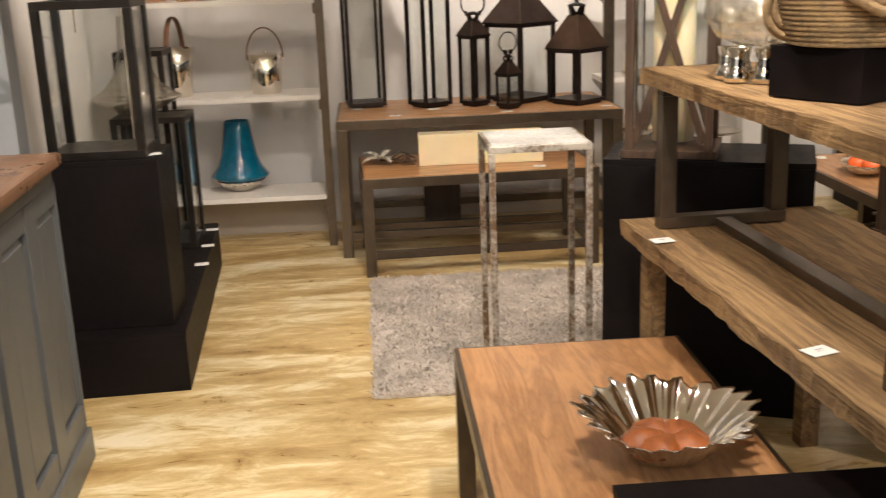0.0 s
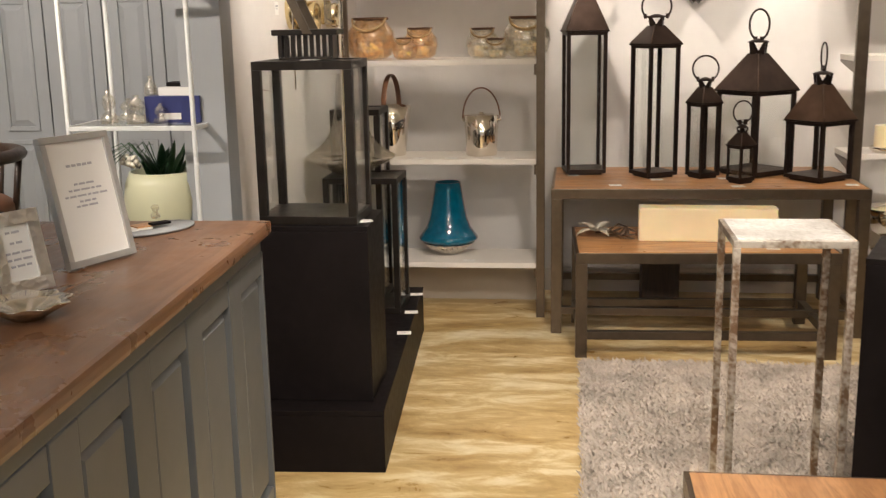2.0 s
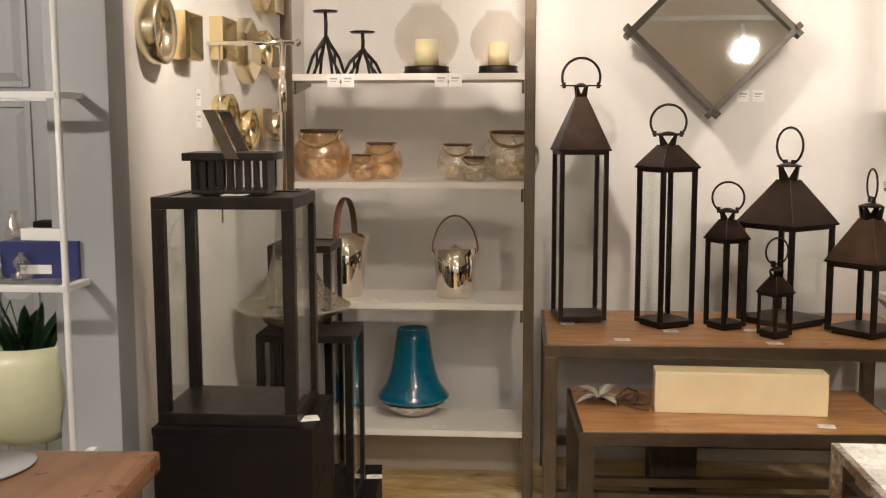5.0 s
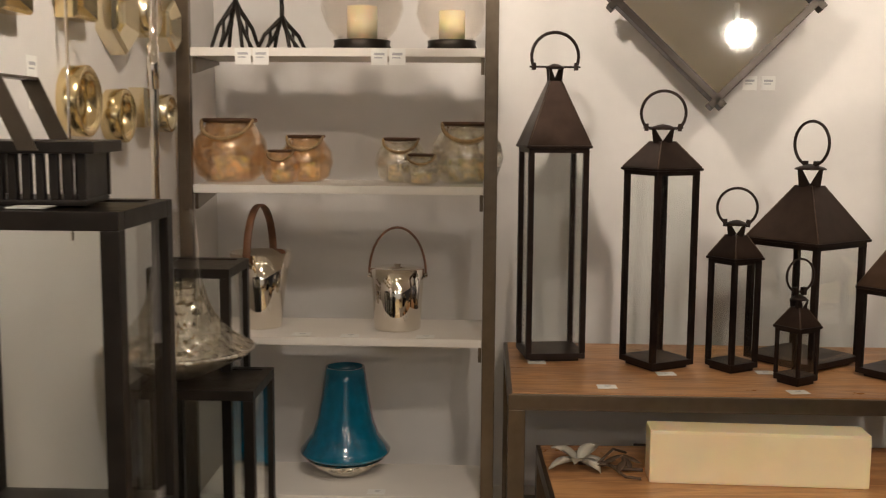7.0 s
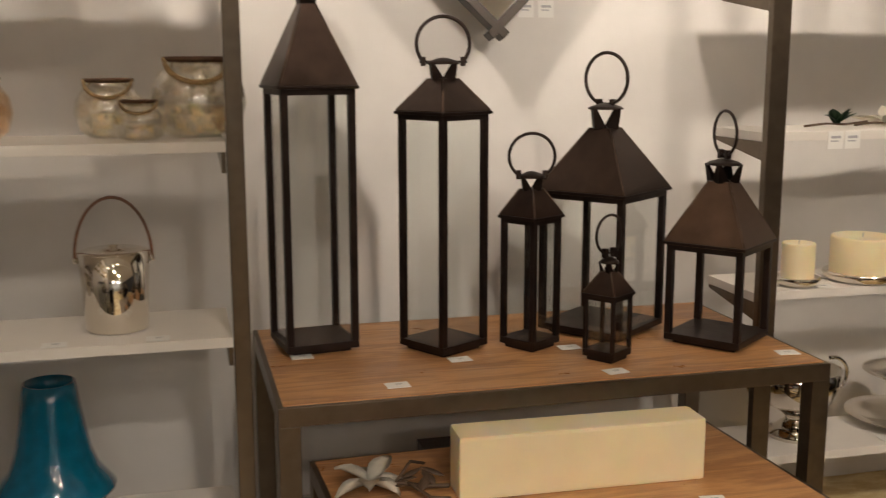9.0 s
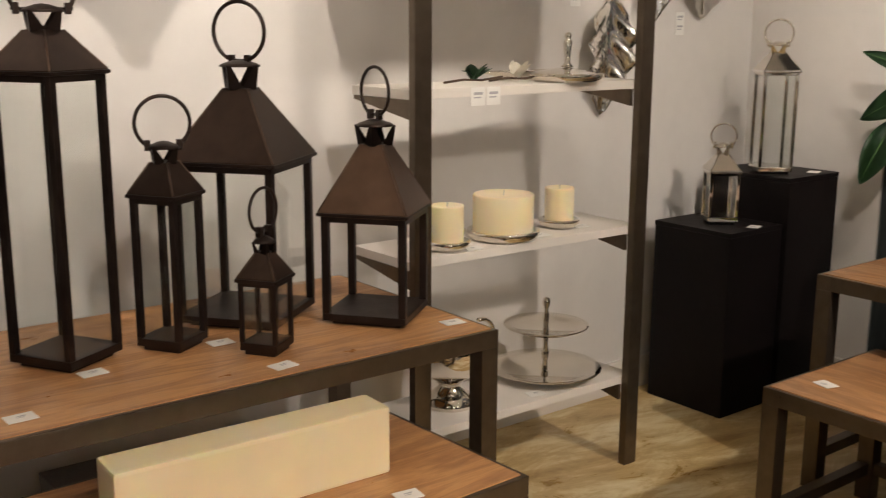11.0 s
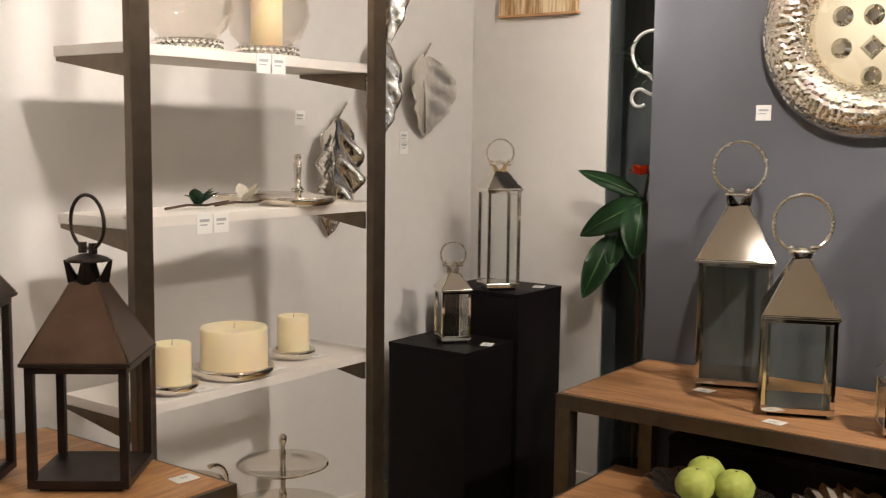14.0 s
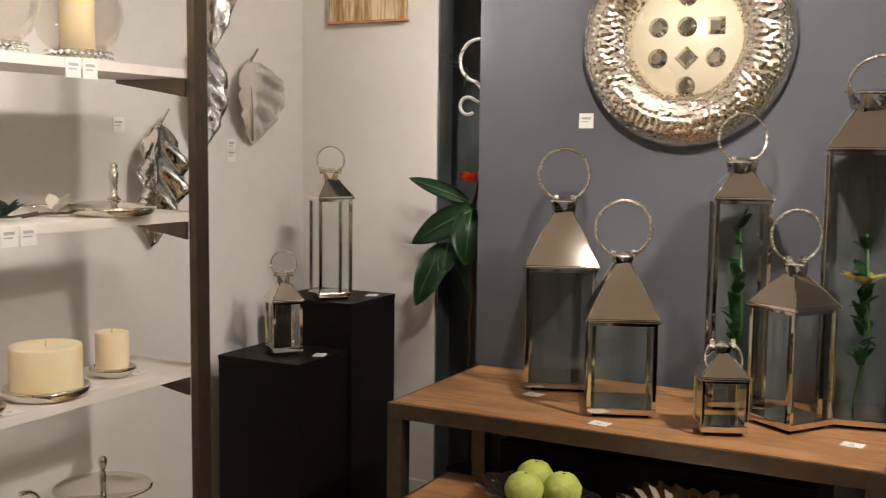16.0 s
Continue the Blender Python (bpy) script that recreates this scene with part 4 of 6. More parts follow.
def hurricane(x, y, z, r, h, label, base_mat=DARKSTEEL, name="hurricane_lamp", beaded=False, candle=True):
    t = thing(name, pose(x, y, z), label, "candle lamp", "glass hurricane lamps")
    bm = bmesh.new()
    lathe(bm, [(0, 0), (r * 0.66, 0), (r * 0.7, 0.008), (r * 0.66, 0.02), (r * 0.68, 0.034), (r * 0.6, 0.036), (0, 0.03)], 36)
    base_part = part("base", bm, base_mat, t, "beaded silver base" if beaded else "dark metal base")
    if beaded:
        bm = bmesh.new()
        for k in range(30):
            for zz in (0.0105, 0.026):
                a = 2 * math.pi * (k + (0.5 if zz > 0.02 else 0)) / 30
                bmesh.ops.create_icosphere(bm, subdivisions=2, radius=0.009, matrix=Matrix.Translation((r * 0.69 * math.cos(a), r * 0.69 * math.sin(a), zz)))
        for fc in bm.faces:
            fc.smooth = True
        part("beading", bm, BOWLSILVER, base_part, "two rows of silver beads")
    bm = bmesh.new()
    lathe(bm, [(r * 0.58, 0.036), (r * 0.82, h * 0.24), (r, h * 0.46), (r * 0.94, h * 0.68), (r * 0.62, h * 0.88), (r * 0.44, h * 0.95), (r * 0.48, h), (r * 0.46, h), (r * 0.42, h * 0.95), (r * 0.6, h * 0.875), (r * 0.915, h * 0.675), (r * 0.975, h * 0.46), (r * 0.8, h * 0.245), (r * 0.56, 0.038)], 44)
    clear(part("globe", bm, GLOBEGLASS, t, "rounded clear glass globe"))
    if candle:
        bm = bmesh.new()
        ch = h * (0.72 if beaded else 0.5)
        lathe(bm, [(0, 0.037), (r * 0.36, 0.037), (r * 0.36, ch), (r * 0.3, ch - 0.004), (0, ch - 0.008)], 28)
        part("candle", bm, WAX, t, "ivory pillar candle")
    return t


hurricane(-0.41, 6.12, 1.841, 0.145, 0.30, "round clear glass hurricane lamp with ivory candle")
hurricane(-0.10, 6.12, 1.841, 0.125, 0.27, "smaller round clear glass hurricane lamp with ivory candle")
for x in (-0.79, -0.73, -0.335, -0.275):
    edge_tag(x, yA + 0.005, 1.812)
for x, y, z in ((-0.61, 6.0, 0.863), (-0.44, 5.99, 0.863), (-0.18, 5.99, 0.863), (-0.35, 6.0, 0.302)):
    price_tag(x, y, z)

# ---- black pedestal with glass case ----
pedestal(-0.98, -0.45, 3.92, 5.68, 0.0, 0.235, "low black laminate display plinth", 3.6, name="plinth")
pedestal(-0.905, -0.505, 4.01, 4.35, 0.2362, 0.885, "square black laminate pedestal under a glass case", 1.5)


def glass_case(name, x, y, z, w, d, h, bar, label, glass=GLASS, turn=0, lid=True):
    t = thing(name, pose(x, y, z, 0, 0, turn), label, "display case")
    a, b = w / 2, d / 2
    block("base", (-a, a, -b, b, 0, 0.03), DARKSTEEL, t)
    for sx in (-1, 1):
        for sy in (-1, 1):
            cx, cy = sx * (a - bar / 2), sy * (b - bar / 2)
            block("post", (cx - bar / 2, cx + bar / 2, cy - bar / 2, cy + bar / 2, 0.03, h - bar), DARKSTEEL, t, 0.002)
    for q in ((-a, a, -b, -b + bar), (-a, a, b - bar, b), (-a, -a + bar, -b + bar, b - bar), (a - bar, a, -b + bar, b - bar)):
        block("top_rail", (*q, h - bar, h), DARKSTEEL, t, 0.002)
    if lid:
        block("top_panel", (-a + bar, a - bar, -b + bar, b - bar, h - 0.012, h - 0.004), DARKSTEEL, t, 0)
    for q in ((-a + bar, a - bar, -b + 0.008, -b + 0.011), (-a + bar, a - bar, b - 0.011, b - 0.008), (-a + 0.008, -a + 0.011, -b + bar, b - bar), (a - 0.011, a - 0.008, -b + bar, b - bar)):
        clear(block("pane", (*q, 0.03, h - bar), glass, t, 0, "clear glass pane"))
    return t


glass_case("glass_case", -0.722, 4.170, 0.886, 0.355, 0.28, 0.573, 0.030, "dark metal framed empty glass display case on a pedestal")
# dark metal tray lamp on the case
tr = thing("metal_caddy", pose(-0.73, 4.185, 1.46, 0, 0, 4), "dark metal square caddy with slotted sides and a slanting strap handle", "caddy")
block("rim", (-0.115, 0.115, -0.085, 0.085, 0.085, 0.105), DARKSTEEL, tr)
block("floor_plate", (-0.095, 0.095, -0.07, 0.07, 0.0, 0.01), DARKSTEEL, tr)
for i in range(9):
    u = -0.09 + 0.18 * i / 8
    for sy in (-0.068, 0.062):
        block("slat", (u - 0.007, u + 0.007, sy, sy + 0.012, 0.01, 0.085), DARKSTEEL, tr, 0.001)
for sx in (-0.095, 0.089):
    block("side_plate", (sx, sx + 0.006, -0.062, 0.062, 0.01, 0.085), DARKSTEEL, tr, 0.001)
bm = bmesh.new()
for sy in (-0.088, 0.084):
    vs = box(bm, -0.016, 0.016, sy, sy + 0.005, 0.09, 0.212)
    for v_ in vs:
        v_.co.x += 0.012 - 0.055 * (v_.co.z - 0.09) / 0.122
box(bm, -0.059, -0.027, -0.082, 0.083, 0.207, 0.212)
part("strap_handle", bm, STEEL, tr)
price_tag(-0.70, 4.075, 1.46)

# funnel decanter on a glass side case
glass_case("side_case", -0.768, 5.30, 0.2362, 0.35, 0.28, 0.645, 0.028, "small dark metal framed glass side case on the plinth")
f = thing("funnel_vase", pose(-0.835, 5.30, 0.882), "tall clear glass funnel over a silvered mercury glass base", "vase")
bm = bmesh.new()
lathe(bm, [(0, 0), (0.06, 0.001), (0.12, 0.03), (0.195, 0.068), (0.212, 0.080), (0.216, 0.086), (0.210, 0.090), (0.19, 0.080), (0.12, 0.038), (0, 0.006)], 52)
part("mercury_base", bm, MERCURY, f, "silvered mercury glass")
bm = bmesh.new()
lathe(bm, [(0.208, 0.091), (0.185, 0.104), (0.155, 0.125), (0.128, 0.15), (0.105, 0.18), (0.086, 0.22), (0.076, 0.26), (0.073, 0.26), (0.083, 0.22), (0.102, 0.18), (0.125, 0.15), (0.152, 0.124), (0.182, 0.102), (0.204, 0.091)], 64)
clear(part("glass_cone", bm, BUBBLED, f, "bubbled half-silvered glass cone"))
bm = bmesh.new()
lathe(bm, [(0.0745, 0.261), (0.064, 0.33), (0.056, 0.47), (0.053, 0.47), (0.061, 0.33), (0.0715, 0.261)], 44)
clear(part("glass_neck", bm, GLOBEGLASS, f, "clear glass neck"))
glass_case("rear_case", -0.83, 5.52, 0.2362, 0.24, 0.26, 0.94, 0.028, "dark metal framed glass lantern case behind the funnel vase")
for x, y in ((-0.527, 4.855), (-0.546, 5.19), (-0.57, 5.52)):
    price_tag(x, y, 0.2362, 8)
price_tag(-0.535, 4.1, 0.886, 20)

# wall rail with a hanging chrome rod
wr = thing("wall_rail", pose(0, 0, 0), "chrome wall rail with a thin vertical rod beside the gold mirrors", "rail")
bm = bmesh.new()
tube(bm, [(X_LEFT + 0.001, 5.0, 1.90), (-0.74, 5.0, 1.90)], 0.008, 8)
lathe(bm, [(0, -0.014), (0.012, -0.008), (0.014, 0.0), (0.012, 0.008), (0, 0.014)], 12, m=Matrix.Translation((-0.735, 5.0, 1.90)))
part("rail_bar", bm, NICKEL, wr)
bm = bmesh.new()
tube(bm, [(-0.785, 5.0, 1.90), (-0.79, 5.0, 1.75), (-0.795, 5.0, 0.2365)], 0.010, 10)
lathe(bm, [(0, -0.06), (0.014, -0.055), (0.016, 0.0), (0.014, 0.05), (0, 0.055)], 12, m=Matrix.Translation((-0.79, 5.0, 1.73)))
part("rod", bm, NICKEL, wr)
bm = bmesh.new()
tube(bm, [(-1.0, 5.0, 1.90), (-1.005, 5.0, 1.30)], 0.004, 6)
part("cord", bm, NICKEL, wr)

# ---- counter ----
ct = thing("sales_counter", pose(-0.668, 3.405, 0, 0, 0, 2.9), "grey panelled sales counter with a worn cherry wood top", "counter")
CW, CL = 0.72, 2.9
bm = bmesh.new()
box(bm, -CW, 0.0, -CL, 0.0, 0.985, 1.025, 0.012)
part("countertop", bm, COUNTERWOOD, ct, "worn cherry wood top with rounded edge")
block("carcass", (-CW + 0.05, -0.05, -CL + 0.05, -0.04, 0.10, 0.983), GREYPAINT, ct)
block("frieze", (-CW + 0.03, -0.03, -CL + 0.03, -0.022, 0.935, 0.984), GREYPAINT, ct, 0.006)
bm = bmesh.new()
box(bm, -CW + 0.02, -0.015, -CL + 0.02, -0.01, 0.0, 0.11, 0.004)
box(bm, -CW + 0.03, -0.028, -CL + 0.03, -0.02, 0.11, 0.135, 0.008)
part("plinth_moulding", bm, GREYPAINT, ct, "stepped base moulding")
for i in range(8):
    y1 = -0.04 - 0.355 * i
    y0 = y1 - 0.235
    z0, z1 = 0.20, 0.87
    bm = bmesh.new()
    vs = box(bm, -0.052, -0.034, y0 + 0.006, y1 - 0.006, z0 + 0.006, z1 - 0.006)
    for v_ in vs:
        if v_.co.x > -0.04:
            v_.co.y += 0.022 if v_.co.y < (y0 + y1) / 2 else -0.022
            v_.co.z += 0.022 if v_.co.z < (z0 + z1) / 2 else -0.022
    part("raised_panel", bm, GREYPAINT, ct)
    y2 = y0 - 0.12
    block("stile", (-0.052, -0.026, y2 + 0.004, y0 - 0.004, 0.135, 0.935), GREYPAINT, ct, 0.003)
block("stile", (-0.052, -0.026, -0.037, -0.024, 0.135, 0.935), GREYPAINT, ct, 0.003)
for i in range(8):
    y1 = -0.04 - 0.355 * i
    block("rail", (-0.052, -0.028, y1 - 0.235, y1, 0.87, 0.935), GREYPAINT, ct, 0.003)
    block("rail", (-0.052, -0.028, y1 - 0.235, y1, 0.135, 0.20), GREYPAINT, ct, 0.003)
CT = 1.0255


def sign_frame(x, y, w, h, turn, lean, mat, label, rows, head=None):
    t = thing("sign_frame", pose(x, y, CT, 0, 0, turn) @ pose(0, 0, 0.004, -lean, 0, 0), label, "sign", "counter signs")
    b = 0.016 if mat is not SILVERFRAME else 0.03
    for q in ((-w / 2, w / 2, 0, b), (-w / 2, w / 2, h - b, h), (-w / 2, -w / 2 + b, b, h - b), (w / 2 - b, w / 2, b, h - b)):
        block("frame_bar", (q[0], q[1], -0.008, 0.012, q[2], q[3]), mat, t, 0.002)
    sheet = block("sheet", (-w / 2 + b, w / 2 - b, -0.001, 0.006, b, h - b), PAPER, t, 0, "white printed sheet")
    block("strut", (-0.02, 0.02, 0.012, 0.016, 0.02, h * 0.6), mat, t, 0.001)
    if head:
        bm = bmesh.new()
        for i in range(5):
            box(bm, -0.04 + 0.0165 * i, -0.028 + 0.0165 * i, -0.0022, -0.001, h * 0.755, h * 0.775)
        part("heading", bm, INK, sheet, "unreadable dark heading")
    for i, (z, ww) in enumerate(rows):
        bm = bmesh.new()
        k = 0
        u = -ww / 2
        while u < ww / 2 - 0.006:
            n = 0.010 + 0.008 * ((k * 7 + i * 3) % 3)
            box(bm, u, min(u + n, ww / 2), -0.0022, -0.001, h * z - 0.0024, h * z + 0.0024)
            u += n + 0.005
            k += 1
        part("text_line", bm, INK, sheet, "unreadable grey print")
    return t


sign_frame(-0.925, 2.835, 0.21, 0.315, 68, 13, SILVERPAINT, "silver framed printed notice leaning on the counter", ((0.62, 0.06), (0.575, 0.10), (0.53, 0.13), (0.485, 0.05), (0.45, 0.075)), True)
sign_frame(-0.955, 2.53, 0.13, 0.18, 64, 14, SILVERFRAME, "small pressed silver frame with printed card on the counter", ((0.75, 0.04), (0.62, 0.03), (0.5, 0.06), (0.42, 0.06), (0.34, 0.05)))
tagged(block("card_box", (-0.08, 0.08, -0.05, 0.05, 0, 0.15), BLACK, bev=0.004, m=pose(-1.10, 2.62, CT, 0, 0, 60)), "small black card box behind the counter signs", "box")
pl = thing("oval_tray", pose(-0.965, 3.24, CT, 0, 0, 55), "oval grey slate tray with swatches and keys on the counter", "tray")
bm = bmesh.new()
lathe(bm, [(0, 0), (0.11, 0), (0.118, 0.004), (0.118, 0.008), (0, 0.008)], 36, m=Matrix.Diagonal((1.1, 0.7, 1, 1)))
part("slate", bm, PALEGREY, pl)
sw = thing("swatch_cards", pose(-0.99, 3.22, CT + 0.009, 0, 0, 50), "loose wood and white swatch cards on the tray", "cards")
block("swatch", (-0.06, 0.02, -0.03, 0.02, 0, 0.004), PAPER, sw, 0)
block("swatch", (-0.02, 0.05, -0.02, 0.03, 0.004, 0.008), OAK, sw, 0)
block("swatch", (0.02, 0.075, -0.035, -0.005, 0.008, 0.014), BLACK, sw, 0)
gk = thing("glass_stopper", pose(-0.97, 3.28, CT + 0.023), "clear glass stopper lying on the cards", "stopper")
bm = bmesh.new()
lathe(bm, [(0, -0.0), (0.012, 0.004), (0.014, 0.012), (0.006, 0.022), (0.012, 0.034), (0.008, 0.042), (0, 0.044)], 16)
part("knob", bm, SILVERGLASS, gk)
fb = thing("foil_dish", pose(-0.86, 2.35, CT), "small crumpled silver dish on the counter", "dish")
bm = bmesh.new()
lathe(bm, [(0, 0.004), (0.03, 0.0), (0.06, 0.02), (0.085, 0.035), (0.083, 0.038), (0.055, 0.024), (0, 0.008)], 48, wave=0.1, waves=9)
part("dish", bm, NICKEL, fb)

# ---- stool behind the counter ----
stl = thing("counter_stool", pose(-1.80, 3.58, 0, 0, 0, -20), "dark wooden bar stool with brown leather seat behind the counter", "stool")
for k in range(4):
    a = math.pi / 4 + math.pi / 2 * k
    bm = bmesh.new()
    tube(bm, [(0.23 * math.cos(a), 0.23 * math.sin(a), 0.0), (0.17 * math.cos(a), 0.17 * math.sin(a), 0.96)], 0.019, 10)
    part("leg", bm, DARKWOOD, stl)
bm = bmesh.new()
tube(bm, arc(0.205, 0, 360, 32, (0, 0, 0.34), "xy")[:-1], 0.012, 8, closed=True)
part("foot_ring", bm, DARKSTEEL, stl)
bm = bmesh.new()
lathe(bm, [(0, 0.955), (0.205, 0.955), (0.215, 0.965), (0.215, 0.985), (0.20, 0.99), (0, 0.99)], 40)
part("seat_frame", bm, DARKWOOD, stl)
bm = bmesh.new()
lathe(bm, [(0, 0.991), (0.19, 0.991), (0.212, 1.005), (0.21, 1.03), (0.18, 1.05), (0.09, 1.06), (0, 1.062)], 40)
part("seat", bm, LEATHER, stl, "padded brown leather seat")
bm = bmesh.new()
tube(bm, arc(0.235, -35, 215, 30, (0, 0, 1.19), "xy"), 0.026, 10, flat=0.8)
part("back_rail", bm, DARKWOOD, stl, "curved dark wooden back rail")
for d_ in (-20, 40, 90, 140, 200):
    a = radians(d_)
    bm = bmesh.new()
    tube(bm, [(0.205 * math.cos(a), 0.205 * math.sin(a), 0.98), (0.235 * math.cos(a), 0.235 * math.sin(a), 1.175)], 0.011, 8)
    part("spindle", bm, DARKWOOD, stl)

# ---- white etagere with orchid pot ----
ex0, ex1, ey0, ey1 = -1.56, -1.10, 3.98, 4.36
et = thing("etagere", pose(0, 0, 0), "white enamelled metal etagere with glass shelves", "shelving")
for x in (ex0, ex1):
    for y in (ey0, ey1):
        bm = bmesh.new()
        tube(bm, [(x, y, 0), (x, y, 2.2)], 0.0085, 10)
        part("post", bm, WHITEMETAL, et)
for z in (0.30, 0.80, 1.245, 1.715, 2.18):
    bm = bmesh.new()
    for q in ((ex0, ex1, ey0 - 0.011, ey0 + 0.011), (ex0, ex1, ey1 - 0.011, ey1 + 0.011), (ex0 - 0.011, ex0 + 0.011, ey0, ey1), (ex1 - 0.011, ex1 + 0.011, ey0, ey1)):
        box(bm, *q, z - 0.016, z, 0.003)
    shelf_rim = part("shelf_frame", bm, WHITEMETAL, et)
    clear(block("glass_shelf", (ex0 + 0.012, ex1 - 0.012, ey0 + 0.012, ey1 - 0.012, z - 0.008, z + 0.001), GLASS, shelf_rim, 0, "clear glass shelf"))
pot = thing("orchid_pot", pose(-1.30, 4.17, 0.802), "tapered cream ceramic pot with strap leaves and small white blossoms", "potted plant")
bm = bmesh.new()
lathe(bm, [(0, 0.001), (0.085, 0.001), (0.115, 0.03), (0.142, 0.10), (0.148, 0.16), (0.14, 0.22), (0.122, 0.26), (0.112, 0.26), (0.13, 0.21), (0.10, 0.2), (0, 0.2)], 44)
part("pot", bm, CERAMIC, pot)


def strap_leaf(bm, base, a, length, width, lift, droop, n=9):
    pts = []
    for i in range(n):
        u = i / (n - 1)
        r, z = length * u * (1 - lift * 0.6), length * lift * u - droop * u * u
        w = width * math.sin(math.pi * min(0.15 + 0.85 * u, 1.0)) ** 0.8
        c = Vector(base) + Vector((math.cos(a) * r, math.sin(a) * r, z))
        s = Vector((-math.sin(a), math.cos(a), 0)) * w
        pts.append([bm.verts.new(c + s + Vector((0, 0, w * 0.25))), bm.verts.new(c), bm.verts.new(c - s + Vector((0, 0, w * 0.25)))])
    for p, q in zip(pts, pts[1:]):
        for j in range(2):
            fc = bm.faces.new((p[j], p[j + 1], q[j + 1], q[j]))
            fc.smooth = True
    bmesh.ops.solidify(bm, geom=bm.faces[:], thickness=0.0015)


rnd = random.Random(4)
for i in range(16):
    bm = bmesh.new()
    strap_leaf(bm, (rnd.uniform(-0.05, 0.05), rnd.uniform(-0.05, 0.05), 0.21), rnd.uniform(0, 6.28), rnd.uniform(0.14, 0.24), rnd.uniform(0.012, 0.02), rnd.uniform(0.75, 1.0), rnd.uniform(0.0, 0.05))
    part("leaf", bm, GREEN, pot)
for i in range(9):
    a, L = 2.2 + 0.28 * i, rnd.uniform(0.22, 0.32)
    tip = Vector((math.cos(a) * L, math.sin(a) * L * 0.6, 0.33 - rnd.uniform(0, 0.08)))
    bm = bmesh.new()
    tube(bm, [(0, 0, 0.2), (tip.x * 0.5, tip.y * 0.5, 0.36), tip], 0.002, 5)
    part("stalk", bm, GREEN, pot)
    bm = bmesh.new()
    for k in range(5):
        b = 1.256 * k
        lathe(bm, [(0, -0.002), (0.012, 0), (0, 0.003)], 8, m=Matrix.Translation(tip + Vector((math.cos(b) * 0.013, math.sin(b) * 0.006, math.sin(b) * 0.013))) @ pose(0, 0, 0, 60, 30 * k, 0))
    part("blossom", bm, PETAL, pot)
nb = tagged(block("navy_box", (-0.10, 0.10, -0.05, 0.05, 0, 0.095), NAVY, bev=0.002, m=pose(-1.215, 4.13, 1.2465, 0, 0, 4)), "navy blue product box with a plain pale label", "box")
bx = block("label_patch", (-0.05, 0.03, -0.0515, -0.050, 0.012, 0.035), PAPER, nb, 0)
wb = tagged(block("white_box", (-0.06, 0.06, -0.045, 0.045, 0, 0.03), PAPER, bev=0.002, m=pose(-1.205, 4.14, 1.342, 0, 0, -4)), "flat white carton on a navy box", "box")
cl = tagged(block("black_case", (-0.055, 0.055, -0.03, 0.03, 0, 0.016), BLACK, bev=0.003, m=pose(-1.19, 4.15, 1.3725)), "thin black case on a carton", "case")
for x, y, r, h in ((-1.34, 4.07, 0.045, 0.10), (-1.43, 4.2, 0.042, 0.08), (-1.345, 4.22, 0.038, 0.16), (-1.45, 4.08, 0.035, 0.12), (-1.25, 4.06, 0.03, 0.07)):
    g = thing("glass_bauble", pose(x, y, 1.2465), "clear cut glass ornament on the glass shelf", "ornament", "cut glass ornaments")
    bm = bmesh.new()
    lathe(bm, [(0, 0.001), (r, 0.001), (r * 0.9, h * 0.2), (r * 0.4, h * 0.35), (r * 0.75, h * 0.6), (r * 0.55, h * 0.8), (r * 0.2, h * 0.9), (r * 0.3, h), (0, h)], 9)
    part("cut_glass", bm, SILVERGLASS, g)

# ---- gold mirrors on the return wall ----


def wall_mirror(y, z, r, kind):
    t = thing("gold_wall_mirror", pose(X_LEFT + 0.001, y, z, 0, 90, 0), {"ring": "small round gold framed wall mirror", "square": "small square gold framed wall mirror", "star": "faceted gold hexagonal wall mirror"}[kind], "mirror", "gold wall mirrors")
    bm = bmesh.new()
    if kind == "ring":
        r *= 0.88
        lathe(bm, [(r * 0.98, 0), (r, 0.05), (r * 0.9, 0.056), (r * 0.6, 0.03), (r * 0.58, 0.012), (r * 0.6, 0)], 44)
    else:
        n = 4 if kind == "square" else 6
        r *= 0.9
        lathe(bm, [(r * 1.2, 0), (r * 1.2, 0.045), (r * 1.1, 0.055), (r * 0.6, 0.03), (r * 0.55, 0.012), (r * 0.6, 0)], n, m=pose(0, 0, 0, 0, 0, 45 if n == 4 else 0))
        for fc in bm.faces:
            fc.smooth = False
    part("frame", bm, GOLD if (int(y * 10) % 2) else PALEGOLD, t)
    bm = bmesh.new()
    lathe(bm, [(0, 0.011), (r * 0.59, 0.011), (r * 0.59, 0.006), (0, 0.006)], 32)
    part("mirror_glass", bm, MIRROR, t)
    return t


for y, z, r, k in ((5.10, 1.645, 0.12, "ring"), (5.38, 1.61, 0.10, "ring"), (5.61, 1.635, 0.09, "square"), (5.80, 1.62, 0.08, "ring"),
                   (5.40, 1.90, 0.13, "star"), (5.10, 1.92, 0.11, "square"), (5.65, 1.92, 0.10, "ring"), (5.86, 1.90, 0.09, "star"),
                   (4.44, 1.90, 0.13, "ring"), (4.71, 1.90, 0.11, "square"), (5.35, 2.2, 0.12, "ring"), (5.62, 2.17, 0.11, "star"), (5.85, 2.14, 0.1, "square"), (4.6, 2.2, 0.13, "star")):
    wall_mirror(y, z, r * 0.86, k)
for y, z in ((4.88, 1.72), (4.88, 1.65), (4.88, 1.52)):
    edge_tag(X_LEFT + 0.001, y, z, 90)

